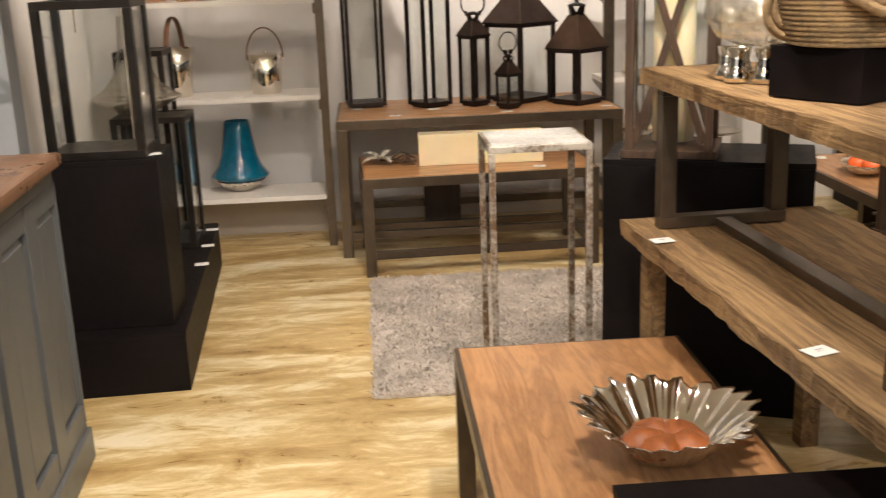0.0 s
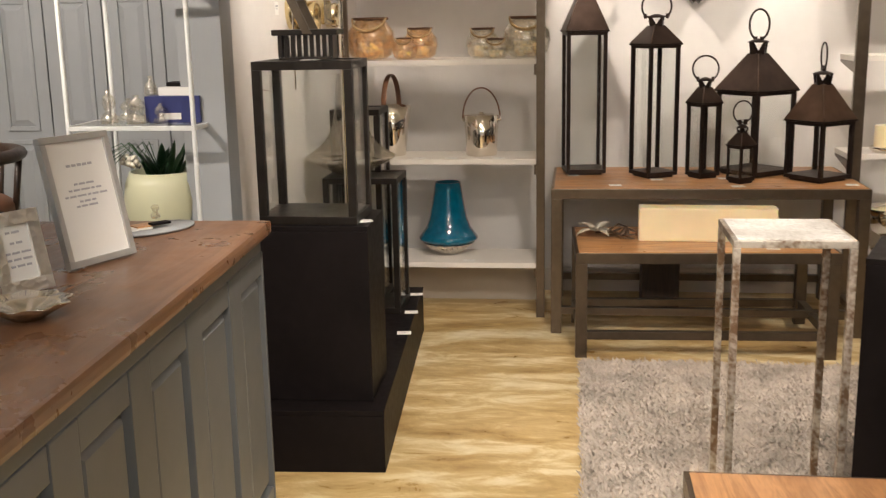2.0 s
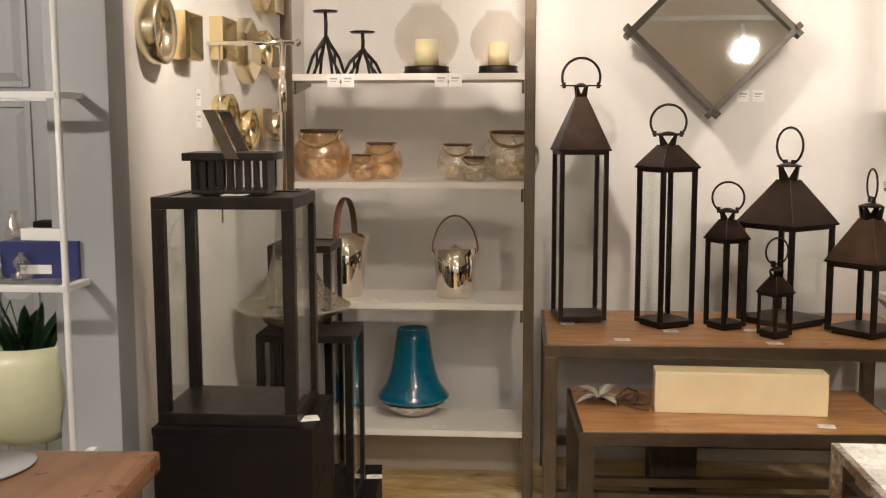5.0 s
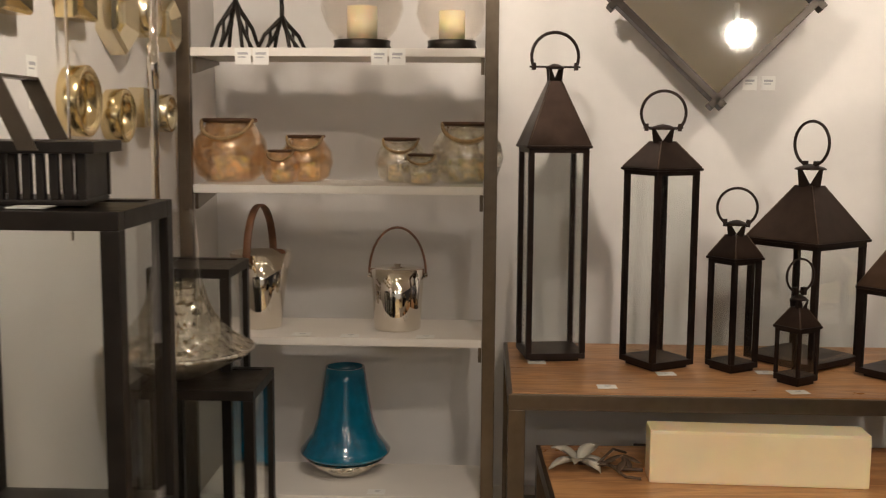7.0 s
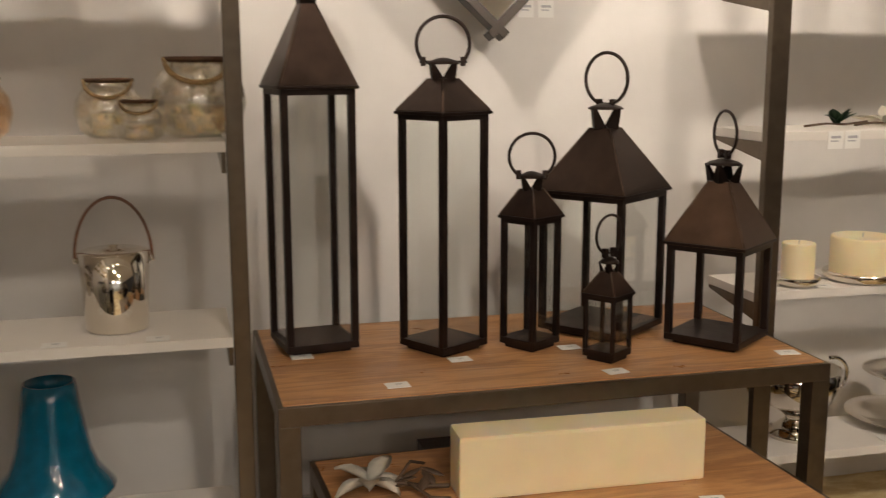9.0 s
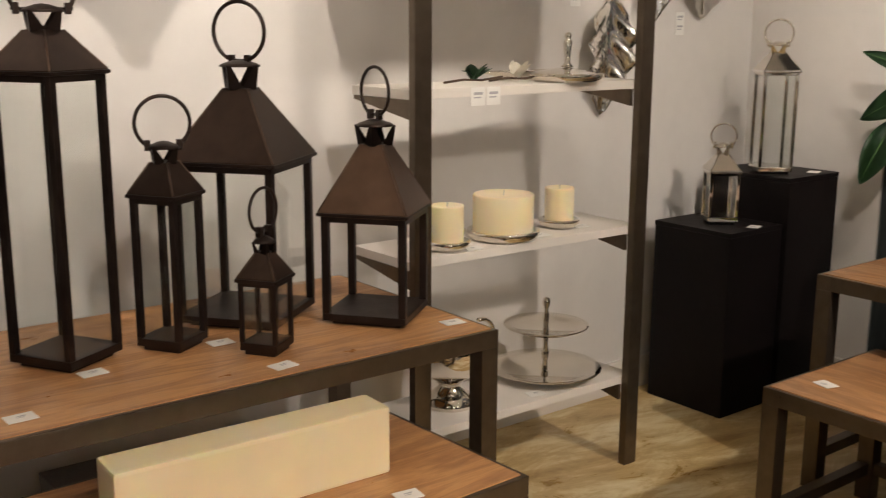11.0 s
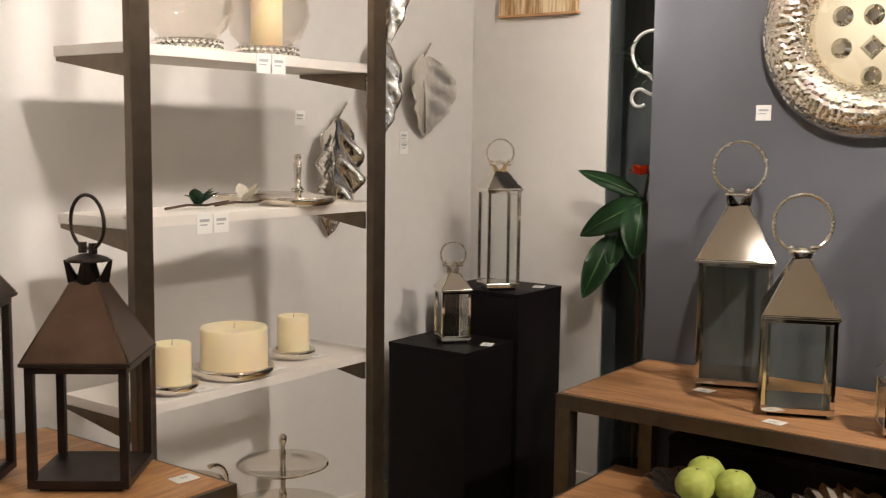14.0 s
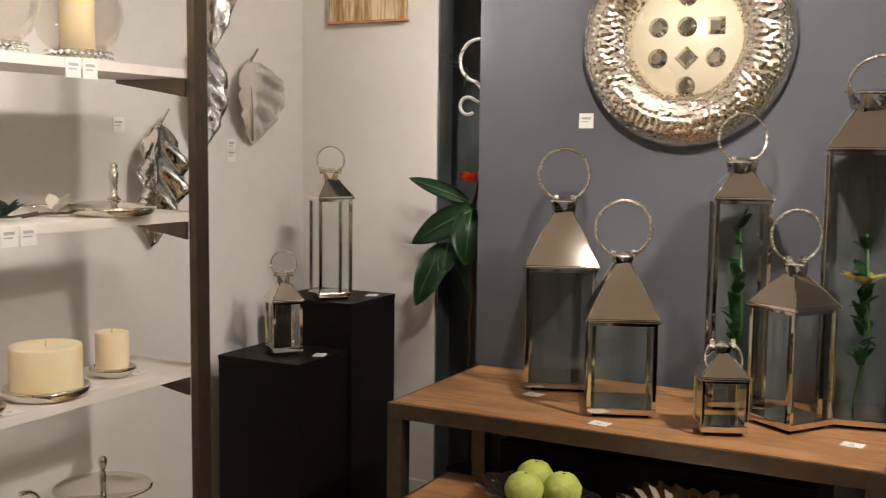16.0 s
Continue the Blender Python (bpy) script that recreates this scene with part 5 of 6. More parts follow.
# ---- rug, stool, coffee table ----
rug = new("shag_rug", bpy.data.meshes.new("shag_rug"))
rx0, rx1, ry0, ry1 = 0.255, 1.62, 3.72, 5.2
nr = np.random.default_rng(3)
N = 26000
px, py = nr.uniform(rx0 - 0.012, rx1 + 0.012, N), nr.uniform(ry0 - 0.012, ry1 + 0.012, N)
ang, ln, hh = nr.uniform(0, 6.28, N), nr.uniform(0.008, 0.022, N), nr.uniform(0.016, 0.03, N)
dx, dy = np.cos(ang) * 0.004, np.sin(ang) * 0.004
lx, ly = np.cos(ang * 3.1) * ln, np.sin(ang * 3.1) * ln
co = np.stack([np.stack([px - dx, py - dy, np.full(N, 0.008)], 1), np.stack([px + dx, py + dy, np.full(N, 0.008)], 1), np.stack([px + dx * 0.6 + lx, py + dy * 0.6 + ly, hh], 1), np.stack([px - dx * 0.6 + lx, py - dy * 0.6 + ly, hh], 1)], 1).reshape(-1, 3)
base = [(rx0, ry0, 0.001), (rx1, ry0, 0.001), (rx1, ry1, 0.001), (rx0, ry1, 0.001), (rx0, ry0, 0.012), (rx1, ry0, 0.012), (rx1, ry1, 0.012), (rx0, ry1, 0.012)]
faces = [(4 * i, 4 * i + 1, 4 * i + 2, 4 * i + 3) for i in range(N)]
o = 4 * N
faces += [tuple(o + k for k in q) for q in ((3, 2, 1, 0), (4, 5, 6, 7), (0, 1, 5, 4), (1, 2, 6, 5), (2, 3, 7, 6), (3, 0, 4, 7))]
rug.data.from_pydata(co.tolist() + base, [], faces)
rug.data.materials.append(RUGMAT)
tagged(rug, "grey-beige shaggy pile rug on the stone floor", "rug")

st = thing("side_stand", pose(0.652, 3.36, 0.026), "tall slim side stand of worn silvered iron with white marble top", "side table")
sw_, sd, sh, lg = 0.332, 0.325, 0.955, 0.021
for x in (0, sw_ - lg):
    for y in (0, sd - lg):
        block("leg", (x, x + lg, y, y + lg, 0 if y > 0.1 else -0.0255, sh - lg), RUSTED, st, 0.003)
for q in ((0, sw_, 0, lg), (0, sw_, sd - lg, sd), (0, lg, lg, sd - lg), (sw_ - lg, sw_, lg, sd - lg)):
    block("top_rail", (*q, sh - lg, sh), RUSTED, st, 0.003)
block("marble_top", (lg * 0.6, sw_ - lg * 0.6, lg * 0.6, sd - lg * 0.6, sh - 0.012, sh + 0.003), MARBLE, st, 0.002, "white veined marble inset")

tube_table(0.495, 1.16, 2.03, 2.99, 0.462, 0.05, "low steel coffee table with inset oak top", wood_mat=OAKY, name="coffee_table", apron=0.045)
bowl = thing("fluted_bowl", pose(0.905, 2.215, 0.466) @ Matrix.Diagonal((0.89, 0.89, 0.85, 1)), "polished silver bowl with deep ruffled fluted rim", "bowl")
bm = bmesh.new()
prof = [(0.0, 0.006), (0.05, 0.004), (0.07, 0.012), (0.11, 0.038), (0.15, 0.080), (0.185, 0.115), (0.207, 0.131), (0.216, 0.136)]
seg, rings = 432, []
for r, z in prof:
    ring = []
    for i in range(seg):
        a = 2 * math.pi * i / seg
        k = max((r - 0.06) / 0.145, 0)
        wv = math.cos(22 * a + 1.3 * math.sin(3 * a)) * (1 + 0.35 * math.sin(7 * a + 1)) + 0.25 * math.cos(51 * a + 2 * math.sin(5 * a))
        rr = r * (1 + 0.06 * k * wv) + 0.008 * k * math.sin(3 * a)
        ring.append(bm.verts.new((rr * math.cos(a), rr * math.sin(a), z + 0.004 * k * wv + 0.009 * k * math.sin(4 * a + 1))))
    rings.append(ring)
for a, b in zip(rings[1:], rings[2:]):
    for i in range(seg):
        fc = bm.faces.new((a[i], a[(i + 1) % seg], b[(i + 1) % seg], b[i]))
        fc.smooth = True
bm.faces.new(rings[1])
bm.verts.ensure_lookup_table()
bmesh.ops.delete(bm, geom=rings[0], context="VERTS")
bmesh.ops.solidify(bm, geom=bm.faces[:], thickness=0.003)
part("fluted_body", bm, BOWLSILVER, bowl)
tf = thing("copper_petals", pose(0.895, 2.185, 0.494) @ Matrix.Diagonal((0.92, 0.92, 0.92, 1)), "crumpled copper-orange foil flower lying in the bowl", "ornament")
for k in range(5):
    bm = bmesh.new()
    a = 1.256 * k + 0.4
    lathe(bm, [(0, 0.040), (0.036, 0.037), (0.060, 0.018), (0.065, 0.0), (0.055, -0.008), (0, -0.012)], 30, m=Matrix.Translation((math.cos(a) * 0.046, math.sin(a) * 0.042, 0.024)) @ pose(0, 0, 0, 9, 12, 50 * k), wave=0.12, waves=3)
    part("petal", bm, TERRA, tf)

# ---- rustic benches at the side ----


def slab(name, x0, x1, y0, y1, z0, z1, mat, parent, seed):
    """Rough-sawn plank with a wavering edge."""
    bm = bmesh.new()
    nx, ny = 6, 90
    grid = {}
    for s, z in ((0, z0), (1, z1)):
        for i in range(nx + 1):
            for j in range(ny + 1):
                x, y = x0 + (x1 - x0) * i / nx, y0 + (y1 - y0) * j / ny
                if i in (0, nx):
                    x += 0.006 * noise.noise((y * 7, seed, z * 9)) + 0.007 * noise.noise((y * 31, seed, z * 40))
                if j in (0, ny):
                    y += 0.006 * noise.noise((x * 12, seed, z * 9))
                grid[s, i, j] = bm.verts.new((x, y, z + 0.004 * noise.noise((x * 8, y * 5, seed + s))))
    for s in (0, 1):
        for i in range(nx):
            for j in range(ny):
                q = [grid[s, i, j], grid[s, i + 1, j], grid[s, i + 1, j + 1], grid[s, i, j + 1]]
                bm.faces.new(q if s else q[::-1]).smooth = True
    for i in range(nx):
        bm.faces.new((grid[0, i, 0], grid[0, i + 1, 0], grid[1, i + 1, 0], grid[1, i, 0]))
        bm.faces.new((grid[0, i + 1, ny], grid[0, i, ny], grid[1, i, ny], grid[1, i + 1, ny]))
    for j in range(ny):
        bm.faces.new((grid[0, 0, j + 1], grid[0, 0, j], grid[1, 0, j], grid[1, 0, j + 1]))
        bm.faces.new((grid[0, nx, j], grid[0, nx, j + 1], grid[1, nx, j + 1], grid[1, nx, j]))
    return part(name, bm, mat, parent)


lb = thing("rustic_table", pose(1.041, 3.238, 0, 0, 0, 3.6), "rough-sawn pine trestle table with square wooden legs", "table")
slab("top_plank", 0.0, 0.32, -2.02, 0.0, 0.710, 0.760, RUSTIC, lb, 3)
slab("top_plank", 0.322, 0.66, -2.02, 0.01, 0.708, 0.758, RUSTIC, lb, 5)
for x in (0.04, 0.56):
    for y in (-0.12, -1.9):
        bm = bmesh.new()
        vs = box(bm, x, x + 0.06, y - 0.03, y + 0.03, 0.0, 0.706, 0.003)
        part("leg", bm, RUSTIC, lb)
for y in (-0.12, -1.9):
    block("cross_rail", (0.101, 0.559, y - 0.02, y + 0.02, 0.62, 0.705), RUSTIC, lb)
ub = thing("upper_bench", pose(1.098, 3.229, 0.763, 0, 0, 3.6), "rustic plank bench on steel sled legs set on the table", "bench")
slab("top_plank", 0.0, 0.46, -1.67, 0.0, 0.413, 0.461, RUSTIC, ub, 9)
for y in (-0.123, -1.4):
    for x in (0.018, 0.36):
        block("leg", (x, x + 0.048, y - 0.026, y + 0.026, 0.034, 0.390), STEEL, ub, 0.003)
    block("foot_bar", (0.018, 0.408, y - 0.026, y + 0.026, 0.0, 0.033), STEEL, ub, 0.003)
    block("top_bar", (0.018, 0.408, y - 0.026, y + 0.026, 0.391, 0.411), STEEL, ub, 0.002)
block("floor_stretcher", (0.185, 0.237, -1.372, -0.15, 0.0, 0.026), STEEL, ub, 0.003)
block("top_stretcher", (0.067, 0.085, -1.37, -0.15, 0.391, 0.411), STEEL, ub, 0.002)
price_tag(1.096, 2.955, 0.762, 10)
price_tag(1.17, 2.06, 0.762, 20)
UBZ = 1.227
bb = tagged(block("black_riser", (-0.10, 0.10, -0.12, 0.12, 0, 0.115), BLACK, bev=0.003, m=pose(1.345, 2.42, UBZ, 0, 0, 30)), "black display riser block on the upper bench", "riser")
bk = thing("woven_basket", pose(1.36, 2.41, UBZ + 0.117), "coiled natural rope basket with rope handle", "basket")
for k in range(17):
    bm = bmesh.new()
    R = 0.135 + 0.003 * k
    tube(bm, arc(R, 0, 360, 40, (0, 0, 0.006 + 0.011 * k), "xy")[:-1], 0.0062, 7, closed=True)
    part("coil", bm, ROPE, bk)
bm = bmesh.new()
lathe(bm, [(0, 0.002), (0.135, 0.002), (0.135, 0.008), (0, 0.008)], 32)
part("bottom", bm, ROPE, bk)
bm = bmesh.new()
tube(bm, [(-0.11, -0.145, 0.19), (-0.09, -0.17, 0.11), (-0.03, -0.19, 0.075), (0.04, -0.19, 0.085), (0.085, -0.17, 0.13), (0.09, -0.15, 0.19)], 0.012, 8)
part("rope_handle", bm, ROPE, bk)
ch = thing("glass_rope_bowl", pose(1.30, 2.80, UBZ), "clear glass bowl with thick rope on silver feet", "bowl")
bm = bmesh.new()
lathe(bm, [(0, 0.085), (0.06, 0.088), (0.11, 0.11), (0.145, 0.16), (0.14, 0.22), (0.12, 0.26), (0.115, 0.26), (0.135, 0.22), (0.135, 0.16), (0, 0.1)], 44)
part("glass_bowl", bm, SILVERGLASS, ch)
for k in range(7):
    bm = bmesh.new()
    a = 0.9 * k
    lathe(bm, [(0, 0), (0.03, 0), (0.033, 0.012), (0.024, 0.03), (0.02, 0.05), (0.026, 0.085), (0, 0.085)], 22, m=Matrix.Translation((0.083 * math.cos(a), 0.083 * math.sin(a), 0)))
    part("silver_foot", bm, NICKEL, ch)
bm = bmesh.new()
for rr, cz in ((0.065, 0.18), (0.045, 0.18)):
    tube(bm, arc(rr, 0, 360, 30, (0.02, -0.145, cz))[:-1], 0.011, 8, closed=True)
part("rope_coil", bm, ROPE, ch, "coiled hanging rope")

# black plinth, pedestal and wooden lanterns behind
pedestal(1.015, 1.695, 3.325, 3.685, 0, 0.885, "wide black laminate pedestal carrying a wooden lantern", -22)


def x_lantern(x, y, z, s, h, turn, label):
    t = thing("wooden_lantern", pose(x, y, z, 0, 0, turn), label, "lantern", "wooden lanterns")
    a, b = s / 2, 0.028
    block("base", (-a - 0.012, a + 0.012, -a - 0.012, a + 0.012, 0, 0.026), LANTERNWOOD, t)
    block("top", (-a, a, -a, a, h - 0.04, h), LANTERNWOOD, t)
    for sx in (-1, 1):
        for sy in (-1, 1):
            cx, cy = sx * (a - b / 2), sy * (a - b / 2)
            block("post", (cx - b / 2, cx + b / 2, cy - b / 2, cy + b / 2, 0.026, h - 0.04), LANTERNWOOD, t, 0.002)
    for k in range(4):
        bm = bmesh.new()
        hz, q = (h - 0.08) / 2, a - b
        for s_ in (-1, 1):
            L, an = math.hypot(2 * q, 2 * hz), math.degrees(math.atan2(hz, q)) * s_
            box(bm, -L / 2 + 0.01, L / 2 - 0.01, -a + 0.008 + 0.004 * s_, -a + 0.018 + 0.004 * s_, -0.012, 0.012, m=pose(0, 0, h / 2, 0, -an, 0))
        p = part("cross_brace", bm, LANTERNWOOD, t, "crossed wooden braces")
        p.matrix_basis = pose(0, 0, 0, 0, 0, 90 * k)
        pn = block("pane", (-q, q, -a + 0.024, -a + 0.027, 0.04, h - 0.04), GLASS, t, 0, "clear glass pane")
        pn.matrix_basis = pose(0, 0, 0, 0, 0, 90 * k)
        clear(pn)
    bm = bmesh.new()
    lathe(bm, [(0, 0.041), (0.07, 0.041), (0.07, h * 0.7), (0, h * 0.7 - 0.008)], 28)
    part("candle", bm, WAX, t, "ivory pillar candle")
    return t


x_lantern(1.325, 3.66, 0.887, 0.29, 0.82, -22, "large wooden lantern with crossed braces and an ivory candle")
pedestal(1.86, 2.46, 2.95, 3.3, 0, 0.66, "black laminate pedestal behind the rustic table")
x_lantern(2.02, 3.12, 0.662, 0.28, 0.85, 10, "tall wooden lantern with crossed braces on a pedestal")
x_lantern(2.32, 3.12, 0.662, 0.24, 0.62, -6, "smaller wooden lantern with crossed braces on a pedestal")

pedestal(0.74, 1.42, 1.50, 2.015, 0, 0.52, "low black laminate display block beside the coffee table", name="plinth")

# ---- shelf unit B ----
yB, xB0, xB1 = 6.0, 1.605, 2.60
unitB = shelf_unit(xB0, xB1, yB, 6.325, (0.33, 0.875, 1.372, 1.815), "tall steel display unit with white shelves of candles and silverware", outer=True, post=0.06)
pillar_candle(1.80, 6.10, 0.8755, 0.052, 0.125, "pillar candles")
pillar_candle(2.055, 6.13, 0.8755, 0.099, 0.132, "pillar candles")
pillar_candle(2.335, 6.16, 0.8755, 0.050, 0.124, "pillar candles")
for x, y in ((1.87, 6.06), (2.18, 6.09), (2.40, 6.12)):
    price_tag(x, y, 0.8755, -5)
cs = thing("cake_stand", pose(2.335, 6.21, 0.331), "two-tier polished silver cake stand", "cake stand")
for r, z in ((0.20, 0.0), (0.15, 0.155)):
    bm = bmesh.new()
    lathe(bm, [(0, z + 0.01), (r * 0.6, z + 0.012), (r * 0.75, z + 0.014), (r * 0.8, z + 0.024), (r, z + 0.03), (r, z + 0.034), (r * 0.79, z + 0.028), (r * 0.7, z + 0.018), (0, z + 0.016)], 48)
    part("plate", bm, NICKEL, cs)
bm = bmesh.new()
lathe(bm, [(0, 0), (0.07, 0), (0.08, 0.005), (0.06, 0.01), (0, 0.01)], 32)
part("foot", bm, NICKEL, cs)
bm = bmesh.new()
lathe(bm, [(0.0, 0.016), (0.012, 0.02), (0.008, 0.05), (0.014, 0.08), (0.008, 0.11), (0.012, 0.165), (0.008, 0.18), (0.011, 0.22), (0.006, 0.24), (0.014, 0.265), (0.012, 0.28), (0, 0.288)], 18)
part("stem", bm, NICKEL, cs)
fbw = thing("footed_bowl", pose(1.885, 6.19, 0.331) @ Matrix.Diagonal((1.18, 1.18, 1.2, 1)), "polished silver footed bowl with side handles and a candle", "bowl")
bm = bmesh.new()
lathe(bm, [(0, 0), (0.075, 0), (0.08, 0.012), (0.055, 0.03), (0.03, 0.05), (0.03, 0.06), (0.05, 0.075), (0.09, 0.10), (0.115, 0.15), (0.12, 0.20), (0.115, 0.20), (0.10, 0.15), (0, 0.1)], 40)
part("bowl_body", bm, NICKEL, fbw)
for sx in (-1, 1):
    bm = bmesh.new()
    tube(bm, arc(0.05, -100, 100, 14, (0.11, 0, 0.17)) if sx > 0 else arc(0.05, 80, 280, 14, (-0.11, 0, 0.17)), 0.006, 7)
    part("handle", bm, NICKEL, fbw)
bm = bmesh.new()
lathe(bm, [(0, 0.11), (0.08, 0.11), (0.085, 0.19), (0, 0.19)], 28)
part("candle", bm, WAX, fbw, "ivory candle filling")
price_tag(2.17, 6.08, 0.331, -10)
pn = thing("silver_pan", pose(2.30, 6.105, 1.3725), "shallow polished silver covered dish with upright finial", "dish")
bm = bmesh.new()
lathe(bm, [(0, 0), (0.105, 0), (0.118, 0.012), (0.122, 0.026), (0.116, 0.028), (0.10, 0.032), (0.04, 0.042), (0, 0.044)], 40)
part("dish_body", bm, NICKEL, pn)
bm = bmesh.new()
lathe(bm, [(0, 0.043), (0.022, 0.046), (0.010, 0.06), (0.011, 0.09), (0.015, 0.125), (0.012, 0.132), (0.008, 0.135), (0.012, 0.145), (0.008, 0.155), (0, 0.157)], 20)
part("finial", bm, NICKEL, pn)
tg = thing("long_tray", pose(2.30, 6.275, 1.3725), "long narrow polished silver tray behind the covered dish", "tray")
bm = bmesh.new()
lathe(bm, [(0, 0.012), (0.1, 0.012), (0.13, 0.024), (0.15, 0.03), (0.148, 0.026), (0.12, 0.016), (0.09, 0.0), (0, 0.0)], 40, m=Matrix.Diagonal((1.45, 0.3, 1, 1)))
part("tray_body", bm, NICKEL, tg)


def shelf_sprig(x, y, z, mat, label, seed):
    t = thing("flower_sprig", pose(x, y, z), label, "flower")
    r = random.Random(seed)
    for k in range(6):
        bm = bmesh.new()
        strap_leaf(bm, (0, 0, 0.012), r.uniform(0, 6.28), r.uniform(0.065, 0.09), 0.021, r.uniform(0.4, 0.9), r.uniform(0.0, 0.03), 6)
        part("petal", bm, mat, t)
    bm = bmesh.new()
    tube(bm, [(-0.11, 0.01, 0.006), (-0.04, 0, 0.014), (0.03, 0, 0.01), (0.10, -0.02, 0.02)], 0.004, 6)
    part("stem", bm, STEM, t)
    return t


shelf_sprig(1.95, 6.16, 1.3725, GREEN, "green silk leaf sprig on the shelf edge", 2)
shelf_sprig(2.14, 6.17, 1.3725, PETAL, "white silk blossom on the shelf", 6)
for x in (1.86, 1.92):
    edge_tag(x, yB + 0.031, 1.345)
for x in (2.085, 2.145):
    edge_tag(x, yB + 0.031, 1.79)
hurricane(1.93, 6.17, 1.8155, 0.132, 0.28, "empty clear glass hurricane lamp on a beaded silver base", NICKEL, beaded=True, candle=False)
hurricane(2.235, 6.17, 1.8155, 0.132, 0.28, "clear glass hurricane lamp with a tall candle", NICKEL, beaded=True)

# ---- silver leaf dishes on the wall ----


def leaf_dish(x, z, w, h, lean, label, flip=1, rib=0.008, metal=LEAFMETAL):
    t = thing("leaf_dish", pose(x, Y_BACK - 0.012, z, 0, lean, 0), label, "wall dish", "silver leaf dishes")
    bm = bmesh.new()
    nu, nv, g = 14, 22, []
    for j in range(nv + 1):
        v = j / nv
        half = w / 2 * (math.sin(math.pi * v ** 0.8) ** 0.75 if 0 < v < 1 else 0.0)
        row = []
        for i in range(nu + 1):
            u = 2 * i / nu - 1
            edge = 1 + 0.05 * math.sin(17 * v * math.pi) * abs(u)
            y = -0.055 * (abs(u) ** 1.6) * math.sin(math.pi * v) - rib * math.sin(9 * math.pi * (v - 0.25 * abs(u))) * abs(u) * math.sin(math.pi * v) - 0.02 * (1 - v)
            row.append(bm.verts.new((u * half * edge * (1.0 if u * flip < 0 else 0.85), y, h * (0.5 - v))))
        g.append(row)
    for j in range(nv):
        for i in range(nu):
            bm.faces.new((g[j][i], g[j][i + 1], g[j + 1][i + 1], g[j + 1][i])).smooth = True
    bmesh.ops.remove_doubles(bm, verts=bm.verts[:], dist=0.0005)
    bmesh.ops.solidify(bm, geom=bm.faces[:], thickness=0.003)
    part("leaf_blade", bm, metal, t)
    bm = bmesh.new()
    tube(bm, [(0, -0.006, h * 0.42), (0.004, -0.03, h * 0.52), (0.03, -0.04, h * 0.62)], 0.007, 7, taper=[1, 0.9, 0.7])
    part("stalk", bm, NICKEL, t)
    bm = bmesh.new()
    tube(bm, [(0, -0.010, h * 0.45), (0, -0.016, 0), (0, -0.008, -h * 0.45)], 0.004, 6)
    part("midrib", bm, NICKEL, t)
    return t


leaf_dish(2.935, 1.43, 0.27, 0.46, 4, "dark silver ribbed leaf dish on the wall behind the shelf", rib=0.024)
leaf_dish(3.19, 1.76, 0.24, 0.46, 2, "silver hammered leaf dish on the wall")
leaf_dish(3.505, 1.755, 0.33, 0.35, -6, "broad round silver leaf dish on the wall", -1, 0.009, SATINLEAF)
leaf_dish(3.27, 2.16, 0.17, 0.46, 2, "long silver hammered leaf dish on the wall")
for x, z in ((2.78, 1.65), (3.40, 1.58), (3.40, 1.54)):
    edge_tag(x, Y_BACK - 0.001, z)
pc = thing("canvas_picture", pose(X_RIGHT - 0.001, 6.21, 2.115, 0, 0, 90), "ochre abstract canvas of vertical strokes in a thin wooden edge", "picture")
block("canvas", (-0.19, 0.19, 0.0, 0.03, 0.0, 0.45), CANVAS, pc, 0.001)
for q in ((-0.197, 0.197, -0.010, 0.0), (-0.197, 0.197, 0.45, 0.46)):
    block("edge_strip", (q[0], q[1], 0.0, 0.032, q[2], q[3]), OAK, pc, 0.001)

# ---- corner pedestals ----
pedestal(3.19, 3.525, 6.08, 6.46, 0, 0.76, "shorter black laminate pedestal in the corner", group="corner pedestals")
pedestal(3.53, 3.875, 6.06, 6.46, 0, 0.95, "taller black laminate pedestal in the corner", group="corner pedestals")
GN = "nickel lanterns"
lantern(3.35, 6.262, 0.761, 0.120, 0.21, 0.073, 0.031, 52, NICKEL, NICKEL, "small polished nickel lantern on a black pedestal", group=GN, ring=0.05, collar=0.022, bar=0.012, ringmetal=TWISTED, ring_turn=-106)
lantern(3.61, 6.215, 0.951, 0.142, 0.415, 0.08, 0.03, 52, NICKEL, NICKEL, "tall polished nickel lantern on a black pedestal", group=GN, ring=0.056, collar=0.026, bar=0.013, ringmetal=TWISTED, ring_turn=-106)
price_tag(3.38, 6.11, 0.761, 20)
price_tag(3.77, 6.11, 0.951, 20)

# ---- right-hand tables ----
T2 = tube_table(2.905, 3.60, 4.0, 5.52, 0.75, 0.055, "steel console table with honey oak top holding polished nickel lanterns", wood_mat=OAKY, low=0.10, stretch_sides="x")
T3 = tube_table(2.41, 3.03, 4.12, 5.36, 0.51, 0.055, "low steel nesting table with honey oak top holding bowls of fruit", wood_mat=OAKY, low=0.09, name="nesting_table")
pedestal(3.10, 3.5, 4.2, 5.2, 0.0, 0.62, "black laminate block beneath the console", name="plinth")
lantern(3.425, 5.12, TOP, 0.24, 0.425, 0.19, 0.035, 20, NICKEL, NICKEL, "large polished nickel lantern with green-tinted glass", group=GN, ring=0.088, ring_h=0.175, bar=0.014, collar=0.034, ringmetal=TWISTED, ring_turn=-82, glass=GREENGLASS)
